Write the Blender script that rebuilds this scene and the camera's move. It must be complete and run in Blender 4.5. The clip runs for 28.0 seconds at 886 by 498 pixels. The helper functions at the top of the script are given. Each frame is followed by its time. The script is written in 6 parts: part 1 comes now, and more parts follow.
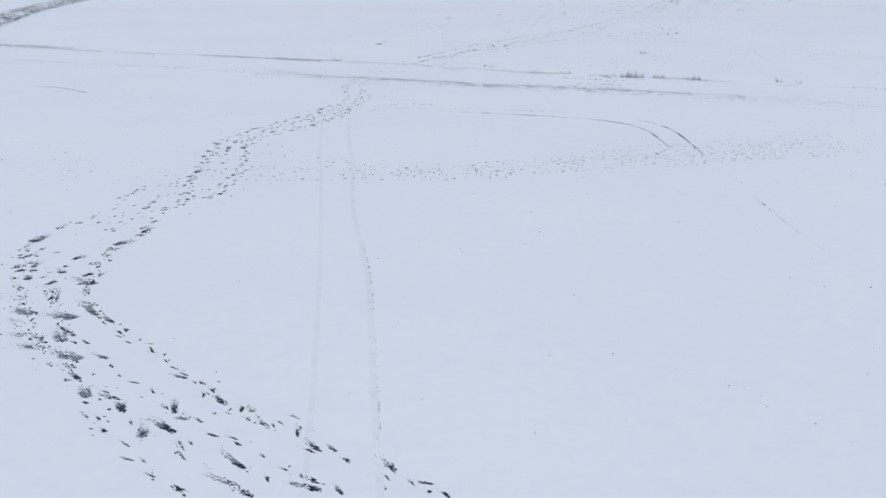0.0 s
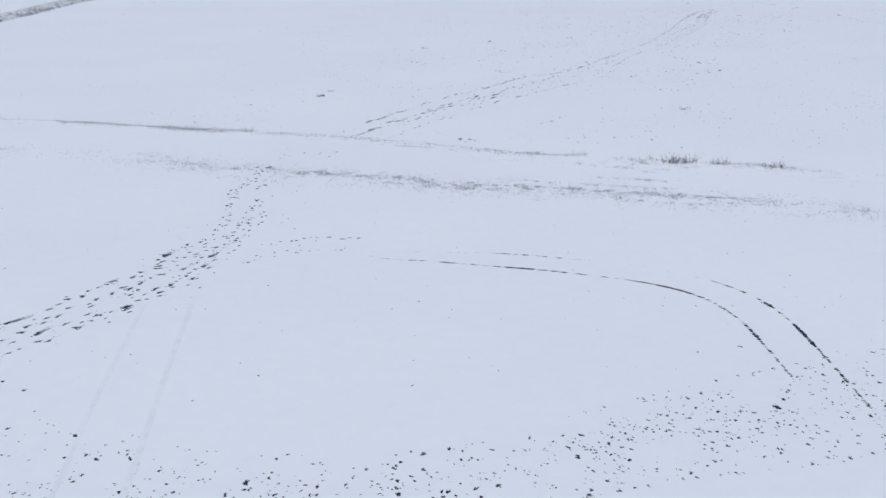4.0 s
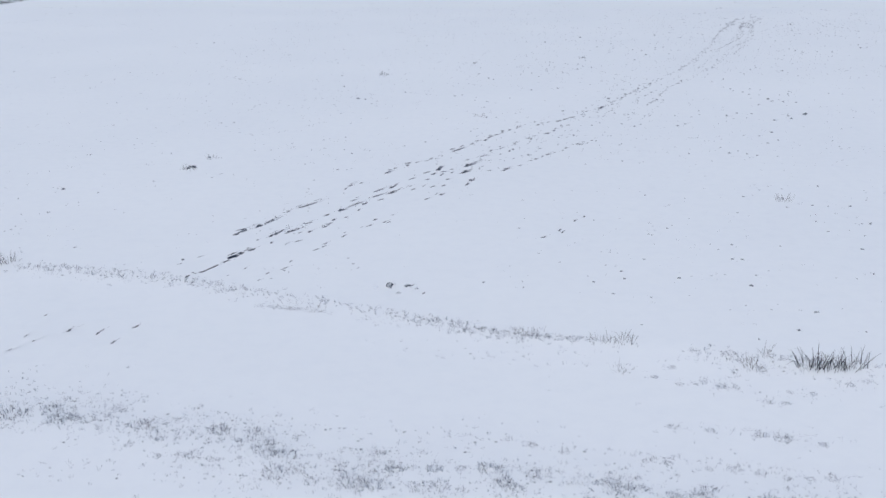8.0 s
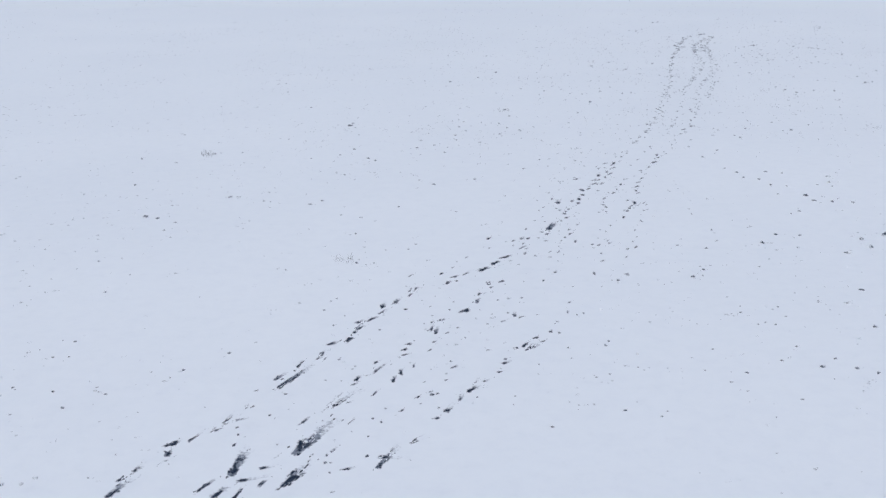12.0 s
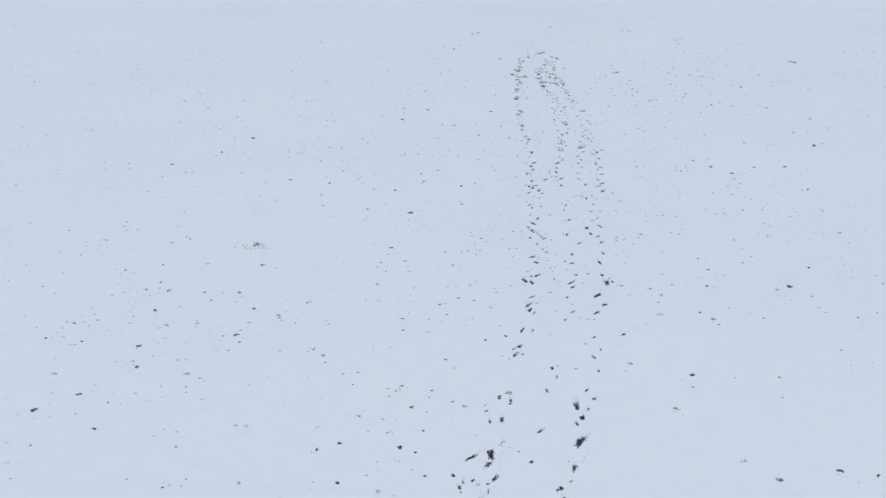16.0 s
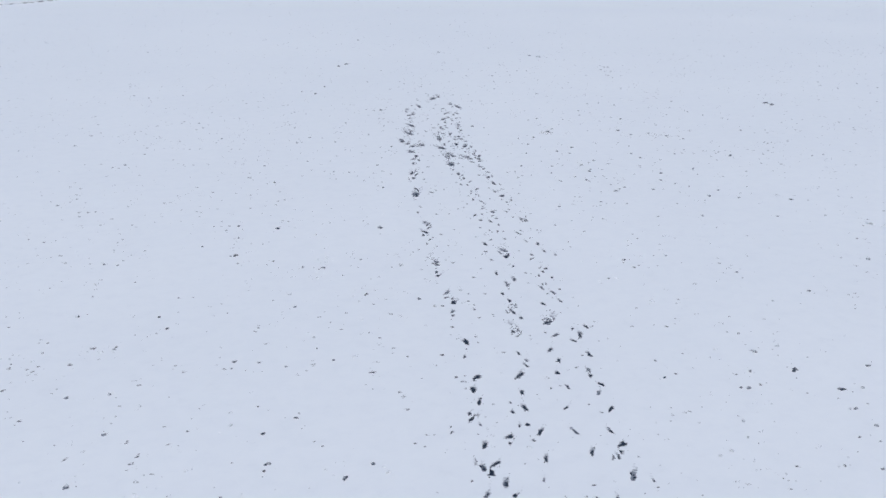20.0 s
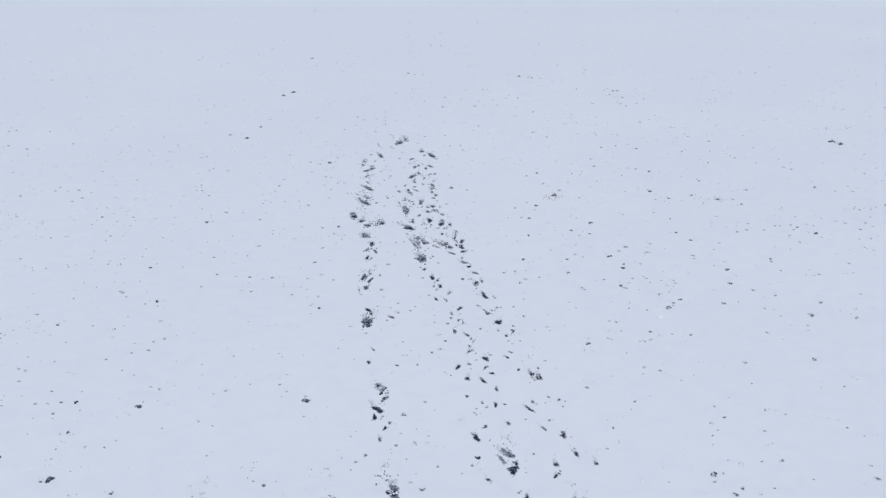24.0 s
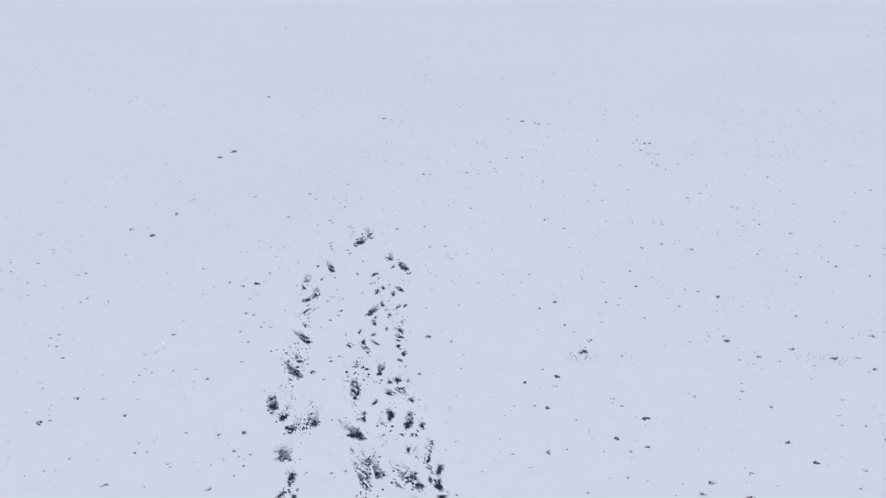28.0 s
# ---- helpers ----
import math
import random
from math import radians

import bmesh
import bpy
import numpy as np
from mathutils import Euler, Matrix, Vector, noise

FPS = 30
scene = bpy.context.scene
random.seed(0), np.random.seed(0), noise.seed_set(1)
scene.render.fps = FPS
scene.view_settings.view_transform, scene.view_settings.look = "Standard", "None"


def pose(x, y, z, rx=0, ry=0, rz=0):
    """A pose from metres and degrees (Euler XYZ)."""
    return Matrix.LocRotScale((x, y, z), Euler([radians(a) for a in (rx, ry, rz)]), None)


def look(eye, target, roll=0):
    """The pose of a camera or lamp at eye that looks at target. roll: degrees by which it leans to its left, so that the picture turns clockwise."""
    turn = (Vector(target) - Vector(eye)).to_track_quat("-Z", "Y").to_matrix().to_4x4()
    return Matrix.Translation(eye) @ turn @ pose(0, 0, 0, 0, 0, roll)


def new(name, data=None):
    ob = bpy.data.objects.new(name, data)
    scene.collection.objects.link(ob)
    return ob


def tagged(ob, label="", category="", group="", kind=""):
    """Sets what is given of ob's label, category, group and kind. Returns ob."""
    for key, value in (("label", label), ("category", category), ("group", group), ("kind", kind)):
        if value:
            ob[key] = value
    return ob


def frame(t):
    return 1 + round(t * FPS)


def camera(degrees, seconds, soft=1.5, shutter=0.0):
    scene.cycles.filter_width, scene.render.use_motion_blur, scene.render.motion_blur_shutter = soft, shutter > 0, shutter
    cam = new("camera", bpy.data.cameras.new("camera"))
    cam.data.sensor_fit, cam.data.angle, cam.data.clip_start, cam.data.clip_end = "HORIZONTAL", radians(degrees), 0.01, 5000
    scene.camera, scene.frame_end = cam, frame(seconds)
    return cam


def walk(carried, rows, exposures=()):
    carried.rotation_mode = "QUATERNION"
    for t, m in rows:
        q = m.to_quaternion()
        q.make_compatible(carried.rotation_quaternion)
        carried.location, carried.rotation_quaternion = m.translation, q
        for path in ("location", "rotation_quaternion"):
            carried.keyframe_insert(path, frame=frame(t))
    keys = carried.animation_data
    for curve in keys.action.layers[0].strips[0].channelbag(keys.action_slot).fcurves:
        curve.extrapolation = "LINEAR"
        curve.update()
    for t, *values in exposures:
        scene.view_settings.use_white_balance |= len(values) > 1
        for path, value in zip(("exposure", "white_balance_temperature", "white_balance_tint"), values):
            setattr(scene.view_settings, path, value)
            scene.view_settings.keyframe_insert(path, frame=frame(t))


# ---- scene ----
cam = camera(46.0, 28.0)
PATH = [
    (0, (1.761, 0.454, 16.818), (1.7370, 2.3648, 16.2266), 0.66),
    (0.5, (2.058, 6.427, 16.863), (2.0317, 8.3369, 16.2711), 0.55),
    (1, (2.411, 12.685, 16.945), (2.3822, 14.5950, 16.3507), 0.52),
    (1.5, (2.737, 19.049, 17.176), (2.7106, 20.9588, 16.5817), 0.56),
    (2, (3.409, 25.349, 17.291), (3.3801, 27.2589, 16.6990), 0.51),
    (2.5, (3.892, 31.172, 17.515), (3.8644, 33.0820, 16.9234), 0.38),
    (3, (4.288, 36.086, 17.688), (4.2614, 37.9958, 17.0956), 0.38),
    (3.5, (4.694, 40.058, 17.768), (4.6650, 41.9677, 17.1757), 0.25),
    (5.5, (6.299, 57.117, 16.938), (6.2634, 59.0271, 16.3460), 0.28),
    (6, (6.720, 62.491, 16.716), (6.6832, 64.4004, 16.1222), 0.28),
    (6.5, (7.131, 68.387, 16.433), (7.0936, 70.2959, 15.8389), 0.25),
    (7, (7.528, 74.639, 16.192), (7.4916, 76.5477, 15.5962), 0.20),
    (7.5, (7.967, 81.156, 15.930), (7.9305, 83.0645, 15.3344), 0.21),
    (8, (8.366, 87.831, 15.826), (8.3306, 89.7404, 15.2307), 0.24),
    (8.5, (8.785, 94.337, 15.825), (8.7511, 96.2464, 15.2300), 0.22),
    (9, (9.221, 100.950, 15.879), (9.1874, 102.8589, 15.2839), 0.22),
    (9.5, (9.569, 106.914, 16.121), (9.5392, 108.8229, 15.5243), 0.19),
    (10, (9.879, 112.087, 16.244), (9.8582, 113.9954, 15.6475), 0.08),
    (10.5, (10.246, 116.685, 16.255), (10.2488, 118.5937, 15.6587), -0.03),
    (11, (10.485, 120.556, 16.194), (10.5193, 122.4652, 15.5983), -0.06),
    (11.5, (10.833, 124.297, 16.026), (10.9110, 126.2043, 15.4305), -0.18),
    (12, (11.088, 128.112, 15.826), (11.2266, 130.0156, 15.2289), -0.20),
    (12.5, (11.393, 132.020, 15.481), (11.5944, 133.9189, 14.8864), 0.03),
    (14.5, (15.390, 152.918, 15.332), (15.7872, 154.7798, 14.7181), 0.17),
    (15, (16.459, 159.105, 15.336), (16.8904, 160.9570, 14.7167), 0.42),
    (15.5, (17.763, 165.344, 15.247), (18.2214, 167.1891, 14.6265), 0.50),
    (16, (19.250, 171.324, 15.285), (19.7552, 173.1569, 14.6622), 0.43),
    (16.5, (20.664, 177.019, 15.262), (21.2298, 178.8333, 14.6388), 0.33),
    (17, (21.996, 182.169, 15.300), (22.5920, 183.9733, 14.6751), 0.31),
    (17.5, (23.276, 186.857, 15.317), (23.9019, 188.6500, 14.6898), 0.35),
    (18, (24.446, 190.928, 15.280), (25.1132, 192.7055, 14.6514), 0.35),
    (18.5, (25.547, 194.505, 15.254), (26.2405, 196.2726, 14.6250), 0.34),
    (19, (26.536, 197.641, 15.265), (27.2466, 199.4012, 14.6341), 0.35),
    (19.5, (27.430, 200.304, 15.328), (28.1549, 202.0567, 14.6943), 0.29),
    (20, (28.245, 202.605, 15.342), (28.9833, 204.3522, 14.7061), 0.22),
    (20.5, (28.996, 204.627, 15.280), (29.7457, 206.3686, 14.6443), 0.18),
    (22.5, (32.724, 213.113, 14.733), (33.4948, 214.8456, 14.0959), -0.15),
    (23, (34.014, 215.738, 14.605), (34.7841, 217.4705, 13.9671), -0.24),
    (23.5, (35.366, 218.437, 14.519), (36.1354, 220.1683, 13.8801), -0.41),
    (24, (36.721, 221.107, 14.474), (37.4909, 222.8388, 13.8350), -0.59),
    (24.5, (38.089, 223.689, 14.435), (38.8574, 225.4211, 13.7952), -0.77),
    (25, (39.308, 226.097, 14.452), (40.0764, 227.8286, 13.8117), -0.89),
    (25.5, (40.509, 228.355, 14.414), (41.2758, 230.0882, 13.7754), -1.03),
    (26, (41.589, 230.558, 14.409), (42.3573, 232.2906, 13.7700), -1.16),
    (26.5, (42.637, 232.585, 14.417), (43.4043, 234.3179, 13.7772), -1.25),
    (27, (43.716, 234.544, 14.470), (44.4805, 236.2767, 13.8284), -1.50),
    (27.5, (44.707, 236.435, 14.527), (45.4709, 238.1678, 13.8850), -1.56),
    (28, (45.583, 238.197, 14.740), (46.3477, 239.9282, 14.0937), -1.60),
]
walk(cam, [(t, look(eye, target, roll)) for t, eye, target, roll in PATH])

# ---- light: an even overcast winter sky ----
world = bpy.data.worlds.new("winter_sky")
scene.world = world
world.use_nodes = True
sky = world.node_tree.nodes.new("ShaderNodeTexSky")
sky.sky_type, sky.sun_disc = "NISHITA", False
sky.sun_elevation, sky.sun_rotation = radians(54), radians(200)
sky.air_density, sky.dust_density, sky.ozone_density = 1.0, 3.0, 1.5
world.node_tree.links.new(sky.outputs[0], world.node_tree.nodes["Background"].inputs[0])
world.node_tree.nodes["Background"].inputs[1].default_value = 0.134
sun = new("sun", bpy.data.lights.new("sun", "SUN"))
sun.data.energy, sun.data.angle = 0.75, radians(70)
sun.data.color = (0.985, 1.0, 0.97)
sun.rotation_euler = (radians(22), 0, radians(-20))

# ---- materials ----


def material(name, rough=0.85, gloss=0.25):
    m = bpy.data.materials.new(name)
    m.use_nodes = True
    bs = m.node_tree.nodes["Principled BSDF"]
    bs.inputs["Roughness"].default_value = rough
    bs.inputs["Specular IOR Level"].default_value = gloss
    return m, m.node_tree, bs


def node(nt, kind, links=(), **values):
    n = nt.nodes.new(kind)
    for key, value in values.items():
        n.inputs[key].default_value = value
    for key, socket in links:
        nt.links.new(socket, n.inputs[key])
    return n


def noise_at(nt, scale, detail=3.0, rough=0.55):
    geo = nt.nodes.new("ShaderNodeNewGeometry")
    return node(nt, "ShaderNodeTexNoise", [("Vector", geo.outputs["Position"])],
                Scale=scale, Detail=detail, Roughness=rough).outputs["Fac"]


def ramp(nt, fac, stops):
    r = nt.nodes.new("ShaderNodeValToRGB")
    while len(r.color_ramp.elements) < len(stops):
        r.color_ramp.elements.new(0.5)
    for e, (place, colour) in zip(r.color_ramp.elements, stops):
        e.position, e.color = place, (*colour, 1)
    nt.links.new(fac, r.inputs["Fac"])
    return r.outputs["Color"]


def mix(nt, fac, a, b):
    m = nt.nodes.new("ShaderNodeMix")
    m.data_type = "RGBA"
    nt.links.new(fac, m.inputs["Factor"])
    nt.links.new(a, m.inputs["A"])
    nt.links.new(b, m.inputs["B"])
    return m.outputs["Result"]


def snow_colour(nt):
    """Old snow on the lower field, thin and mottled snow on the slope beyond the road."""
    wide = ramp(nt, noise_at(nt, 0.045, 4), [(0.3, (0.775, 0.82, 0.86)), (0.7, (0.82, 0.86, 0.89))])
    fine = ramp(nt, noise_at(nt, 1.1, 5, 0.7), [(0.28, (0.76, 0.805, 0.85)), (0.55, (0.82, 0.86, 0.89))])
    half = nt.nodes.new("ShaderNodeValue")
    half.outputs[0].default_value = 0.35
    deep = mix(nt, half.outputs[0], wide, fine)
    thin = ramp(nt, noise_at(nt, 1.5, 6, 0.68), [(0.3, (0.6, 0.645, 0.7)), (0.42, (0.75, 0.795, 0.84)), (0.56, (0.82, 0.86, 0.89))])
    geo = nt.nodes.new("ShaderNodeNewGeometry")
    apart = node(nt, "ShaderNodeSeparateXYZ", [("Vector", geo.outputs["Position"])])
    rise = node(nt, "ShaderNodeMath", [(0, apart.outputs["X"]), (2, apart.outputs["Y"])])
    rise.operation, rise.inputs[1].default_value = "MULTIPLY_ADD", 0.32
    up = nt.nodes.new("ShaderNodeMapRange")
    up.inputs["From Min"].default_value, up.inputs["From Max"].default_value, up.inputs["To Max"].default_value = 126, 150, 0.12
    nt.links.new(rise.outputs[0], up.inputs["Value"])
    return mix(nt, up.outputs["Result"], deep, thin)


def bump(nt, bs, parts):
    last = None
    for scale, distance, strength in parts:
        b = node(nt, "ShaderNodeBump", [("Height", noise_at(nt, scale, 4, 0.6))], Strength=strength, Distance=distance)
        if last:
            nt.links.new(last, b.inputs["Normal"])
        last = b.outputs["Normal"]
    nt.links.new(last, bs.inputs["Normal"])


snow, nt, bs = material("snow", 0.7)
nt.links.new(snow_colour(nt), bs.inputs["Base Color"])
bs.inputs["Subsurface Weight"].default_value = 0.0
bump(nt, bs, [(0.3, 0.1, 0.03), (14.0, 0.01, 0.12)])


def dirty_snow(name, low, high, dark, light, grain=9.0, range_of=0.34, least=-0.16, spread_by=1.5):
    """Snow through which the soil shows where the mesh's own dirt value is high, broken up by grain."""
    m, nt, bs = material(name, 0.95, 0.04)
    own = nt.nodes.new("ShaderNodeAttribute")
    own.attribute_name = "dirt_shade"
    info = nt.nodes.new("ShaderNodeObjectInfo")
    grains = noise_at(nt, grain, 5, 0.7)
    spread = node(nt, "ShaderNodeMath", [(0, grains)])
    spread.operation, spread.inputs[1].default_value = "MULTIPLY_ADD", spread_by
    spread.inputs[2].default_value = -0.5 * spread_by
    total = node(nt, "ShaderNodeMath", [(0, own.outputs["Fac"]), (1, spread.outputs[0])])
    vary = node(nt, "ShaderNodeMath", [(0, info.outputs["Random"])])
    vary.operation, vary.inputs[1].default_value, vary.inputs[2].default_value = "MULTIPLY_ADD", range_of, least
    total = node(nt, "ShaderNodeMath", [(0, total.outputs[0]), (1, vary.outputs[0])])
    span = nt.nodes.new("ShaderNodeMapRange")
    span.interpolation_type = "SMOOTHSTEP"
    span.inputs["From Min"].default_value, span.inputs["From Max"].default_value = low, high
    nt.links.new(total.outputs[0], span.inputs["Value"])
    # no dirt at all at the outer edge, so that the piece runs into the snow round it
    gate = nt.nodes.new("ShaderNodeMapRange")
    gate.inputs["From Max"].default_value = 0.25
    nt.links.new(own.outputs["Fac"], gate.inputs["Value"])
    mask = node(nt, "ShaderNodeMath", [(0, span.outputs["Result"]), (1, gate.outputs["Result"])])
    mask.operation = "MULTIPLY"
    soil = ramp(nt, noise_at(nt, 23.0, 4), [(0.35, dark), (0.7, light)])
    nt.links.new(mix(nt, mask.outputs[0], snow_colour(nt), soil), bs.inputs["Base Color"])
    bump(nt, bs, [(9.0, 0.04, 0.6), (30.0, 0.015, 0.6)])
    return m


def torn_snow(name, dark, light, grain=11.0, vary=0.3, smear=0.8):
    """Snow torn open: bare soil and, in prints, the pit's shade painted dark by one mesh value, soil flung over the
    snow by its spray value.
    """
    m, nt, bs = material(name, 0.7)

    def own(what):
        a = nt.nodes.new("ShaderNodeAttribute")
        a.attribute_name = what
        return a.outputs["Fac"]

    def span(value, low, high, smooth=True):
        r = nt.nodes.new("ShaderNodeMapRange")
        r.interpolation_type = "SMOOTHSTEP" if smooth else "LINEAR"
        r.inputs["From Min"].default_value, r.inputs["From Max"].default_value = low, high
        nt.links.new(value, r.inputs["Value"])
        return r.outputs["Result"]

    def sum_of(kind, a, b, c=None):
        n = nt.nodes.new("ShaderNodeMath")
        n.operation = kind
        for k, v in enumerate((a, b, c)):
            if isinstance(v, (int, float)):
                n.inputs[k].default_value = v
            elif v is not None:
                nt.links.new(v, n.inputs[k])
        return n.outputs[0]

    info = nt.nodes.new("ShaderNodeObjectInfo")
    dirt_shade, spray = own("dirt_shade"), own("spray")
    grains = span(noise_at(nt, grain, 4, 0.6), 0.3, 0.7, False)
    deep = sum_of("MULTIPLY_ADD", dirt_shade, 1.6, -1.0 - vary / 2)
    deep = sum_of("MULTIPLY_ADD", info.outputs["Random"], vary, deep)
    bare = sum_of("MULTIPLY", span(sum_of("ADD", deep, grains), 0.18, 0.88), span(dirt_shade, 0.0, 0.15))
    specks = span(noise_at(nt, 9.0, 4, 0.6), 0.3, 0.7, False)
    flung = span(sum_of("ADD", sum_of("MULTIPLY_ADD", spray, 2.0, -0.75), specks), 0.0, 1.15)
    flung = sum_of("MULTIPLY", sum_of("MULTIPLY", flung, span(spray, 0.0, 0.2)), smear)
    soil = ramp(nt, noise_at(nt, 23.0, 4), [(0.35, dark), (0.7, light)])
    dusted = nt.nodes.new("ShaderNodeRGB")
    dusted.outputs[0].default_value = (0.13, 0.152, 0.2, 1)
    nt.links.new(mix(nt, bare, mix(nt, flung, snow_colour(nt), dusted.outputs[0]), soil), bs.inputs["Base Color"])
    nt.links.new(sum_of("MULTIPLY_ADD", bare, 0.25, 0.7), bs.inputs["Roughness"])
    nt.links.new(sum_of("MULTIPLY_ADD", bare, -0.2, 0.25), bs.inputs["Specular IOR Level"])
    wide = node(nt, "ShaderNodeBump", [("Height", noise_at(nt, 0.3, 4, 0.6))], Strength=0.03, Distance=0.1)
    rough = node(nt, "ShaderNodeBump", [("Height", noise_at(nt, 14.0, 4, 0.6)), ("Strength", sum_of("MULTIPLY_ADD", bare, 0.85, 0.12)),
                                        ("Normal", wide.outputs["Normal"])], Distance=0.01)
    nt.links.new(rough.outputs["Normal"], bs.inputs["Normal"])
    return m


DARK, PALE = (0.011, 0.017, 0.031), (0.046, 0.062, 0.095)
churned = torn_snow("churned_snow", DARK, PALE, 9.0, 0.5, 0.9)
# dark tones stand for soil and for the shade inside the prints
printed = torn_snow("printed_snow", DARK, PALE, 10.0, 0.75, 0.85)
small_printed = torn_snow("small_printed_snow", DARK, PALE, 12.0, 0.0)
# also colours the painted shadow line along the road bank
rut_soil_shade = torn_snow("rut_soil_shade", DARK, PALE, 8.0, 0.0)
pressed = dirty_snow("pressed_snow", -0.5, 3.4, (0.2, 0.22, 0.25), (0.3, 0.32, 0.35), 2.0, 0.0, 0.0)
bank_soil = dirty_snow("bank_soil", 0.3, 1.0, (0.09, 0.095, 0.105), (0.24, 0.25, 0.265), 1.3, 0.0, 0.0, 3.0)
clod_soil = dirty_snow("clod_soil", 0.2, 1.0, (0.022, 0.03, 0.048), (0.13, 0.155, 0.205), 14.0, 0.65, -0.32)

straw, nt, bs = material("dead_grass", 0.9, 0.05)
tint = nt.nodes.new("ShaderNodeNewGeometry")
nt.links.new(ramp(nt, tint.outputs["Random Per Island"],
                  [(0.0, (0.05, 0.06, 0.082)), (0.3, (0.16, 0.185, 0.23)), (0.6, (0.4, 0.44, 0.5)), (1.0, (0.74, 0.78, 0.84))]),
             bs.inputs["Base Color"])


def stalk_material(name, stops):
    m, nt, bs = material(name, 0.85, 0.05)
    info = nt.nodes.new("ShaderNodeObjectInfo")
    shade = ramp(nt, info.outputs["Random"], stops)
    grain = ramp(nt, noise_at(nt, 30.0, 3), [(0.35, (0.55, 0.55, 0.55)), (0.65, (1.0, 1.0, 1.0))])
    mul = nt.nodes.new("ShaderNodeMix")
    mul.data_type, mul.blend_type = "RGBA", "MULTIPLY"
    mul.inputs["Factor"].default_value = 1.0
    nt.links.new(shade, mul.inputs["A"])
    nt.links.new(grain, mul.inputs["B"])
    nt.links.new(mul.outputs["Result"], bs.inputs["Base Color"])
    return m


reed_dark = stalk_material("reed_stalk", [(0.0, (0.022, 0.026, 0.034)), (0.7, (0.065, 0.073, 0.086)), (1.0, (0.22, 0.235, 0.26))])
dry_leaf = stalk_material("dry_leaf", [(0.0, (0.05, 0.055, 0.065)), (0.5, (0.15, 0.16, 0.18)), (1.0, (0.5, 0.52, 0.56))])

# ---- the lie of the land ----
NORTH_BANK = [(-133.4, 174), (-95.1, 160.2), (-62.5, 148.6), (-42.7, 141.5), (-35.3, 140.8), (-28.5, 139.2), (-18.3, 136.4), (-10.3, 134.7),
              (-4.5, 133.4), (0.3, 131.3), (5, 129.6), (10, 127.2), (15.5, 126.2), (21.2, 124.8), (28.5, 123.3), (38.2, 119), (49.2, 117.3),
              (80.2, 105.6), (140.5, 81)]
SOUTH_VERGE = [(-134.3, 156), (-76.8, 138.5), (-52, 131.5), (-37.2, 128.3), (-20.7, 124.4), (-13.4, 121.3), (-8.6, 120), (-4.5, 119.1), (0.6, 117.7),
               (4.7, 116), (9.5, 115.6), (14, 114.5), (18.4, 113.4), (23.4, 112.2), (28.8, 110.9), (34.5, 108.9), (44.6, 105.1), (80.1, 90.6), (140.2, 64.7)]
FAR_DITCH = [(-66, 128.7), (-71, 155), (-74.5, 178), (-79, 205), (-80.5, 230), (-81.5, 258), (-83.5, 293), (-83.5, 330), (-84, 440)]

FAR_EDGE = [(4, 367), (18, 371.5), (29.9, 375.4), (37, 380.6)]


def cross(line, x):
    """The y of a line that runs across the place, at x."""
    for (x0, y0), (x1, y1) in zip(line, line[1:]):
        if x0 <= x <= x1:
            return y0 + (y1 - y0) * (x - x0) / (x1 - x0)
    return line[0][1] if x < line[0][0] else line[-1][1]


def height(x, y):
    z = 0.06 * noise.noise((x * 0.022, y * 0.022, 3.1)) + 0.001 * noise.noise((x * 0.25, y * 0.25, 7.7))
    if 65 < y < 200:
        n, s = y - cross(NORTH_BANK, x), y - cross(SOUTH_VERGE, x)
        z += 0.07 * math.exp(-(n / 1.1) ** 2) + 0.06 * math.exp(-(s / 1.4) ** 2)
        if s > 0 > n:
            z -= 0.07 * min(1.0, s, -n)
            for off in (3.4, 5.6):
                z -= 0.03 * math.exp(-((s - off) / 0.35) ** 2)
    return z


def mesh_object(name, verts, faces, mat, parent=None, dirt_shade=None, smooth=True):
    me = bpy.data.meshes.new(name)
    me.from_pydata(verts, [], faces)
    if dirt_shade is not None:
        me.attributes.new("dirt_shade", "FLOAT", "POINT").data.foreach_set("value", np.array(dirt_shade, dtype=np.float32))
    me.materials.append(mat)
    if smooth:
        me.polygons.foreach_set("use_smooth", [True] * len(me.polygons))
    me.update()
    ob = new(name, me)
    if parent:
        ob.parent = parent
    return ob


def steps(fine_from, fine_to, fine, far):
    inner = list(np.arange(fine_from, fine_to + fine / 2, fine))
    out, gap, v = [], fine, fine_from
    while v > -far:
        gap *= 1.5
        v -= gap
        out.insert(0, v)
    v, gap = inner[-1], fine
    tail = []
    while v < far:
        gap *= 1.5
        v += gap
        tail.append(v)
    return out + inner + tail


xs, ys = steps(-105, 130, 0.9, 2500), steps(12, 330, 0.9, 2500)
gv = [(x, y, height(x, y) if -110 < x < 135 and 8 < y < 335 else 0.0) for y in ys for x in xs]
w = len(xs)
gf = [(j * w + i, j * w + i + 1, (j + 1) * w + i + 1, (j + 1) * w + i) for j in range(len(ys) - 1) for i in range(w - 1)]
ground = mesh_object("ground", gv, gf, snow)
tagged(ground, "wide field under thin fresh snow", "ground", kind="structure")

# ---- pieces: hoofprints, churned patches, snow-capped clods ----


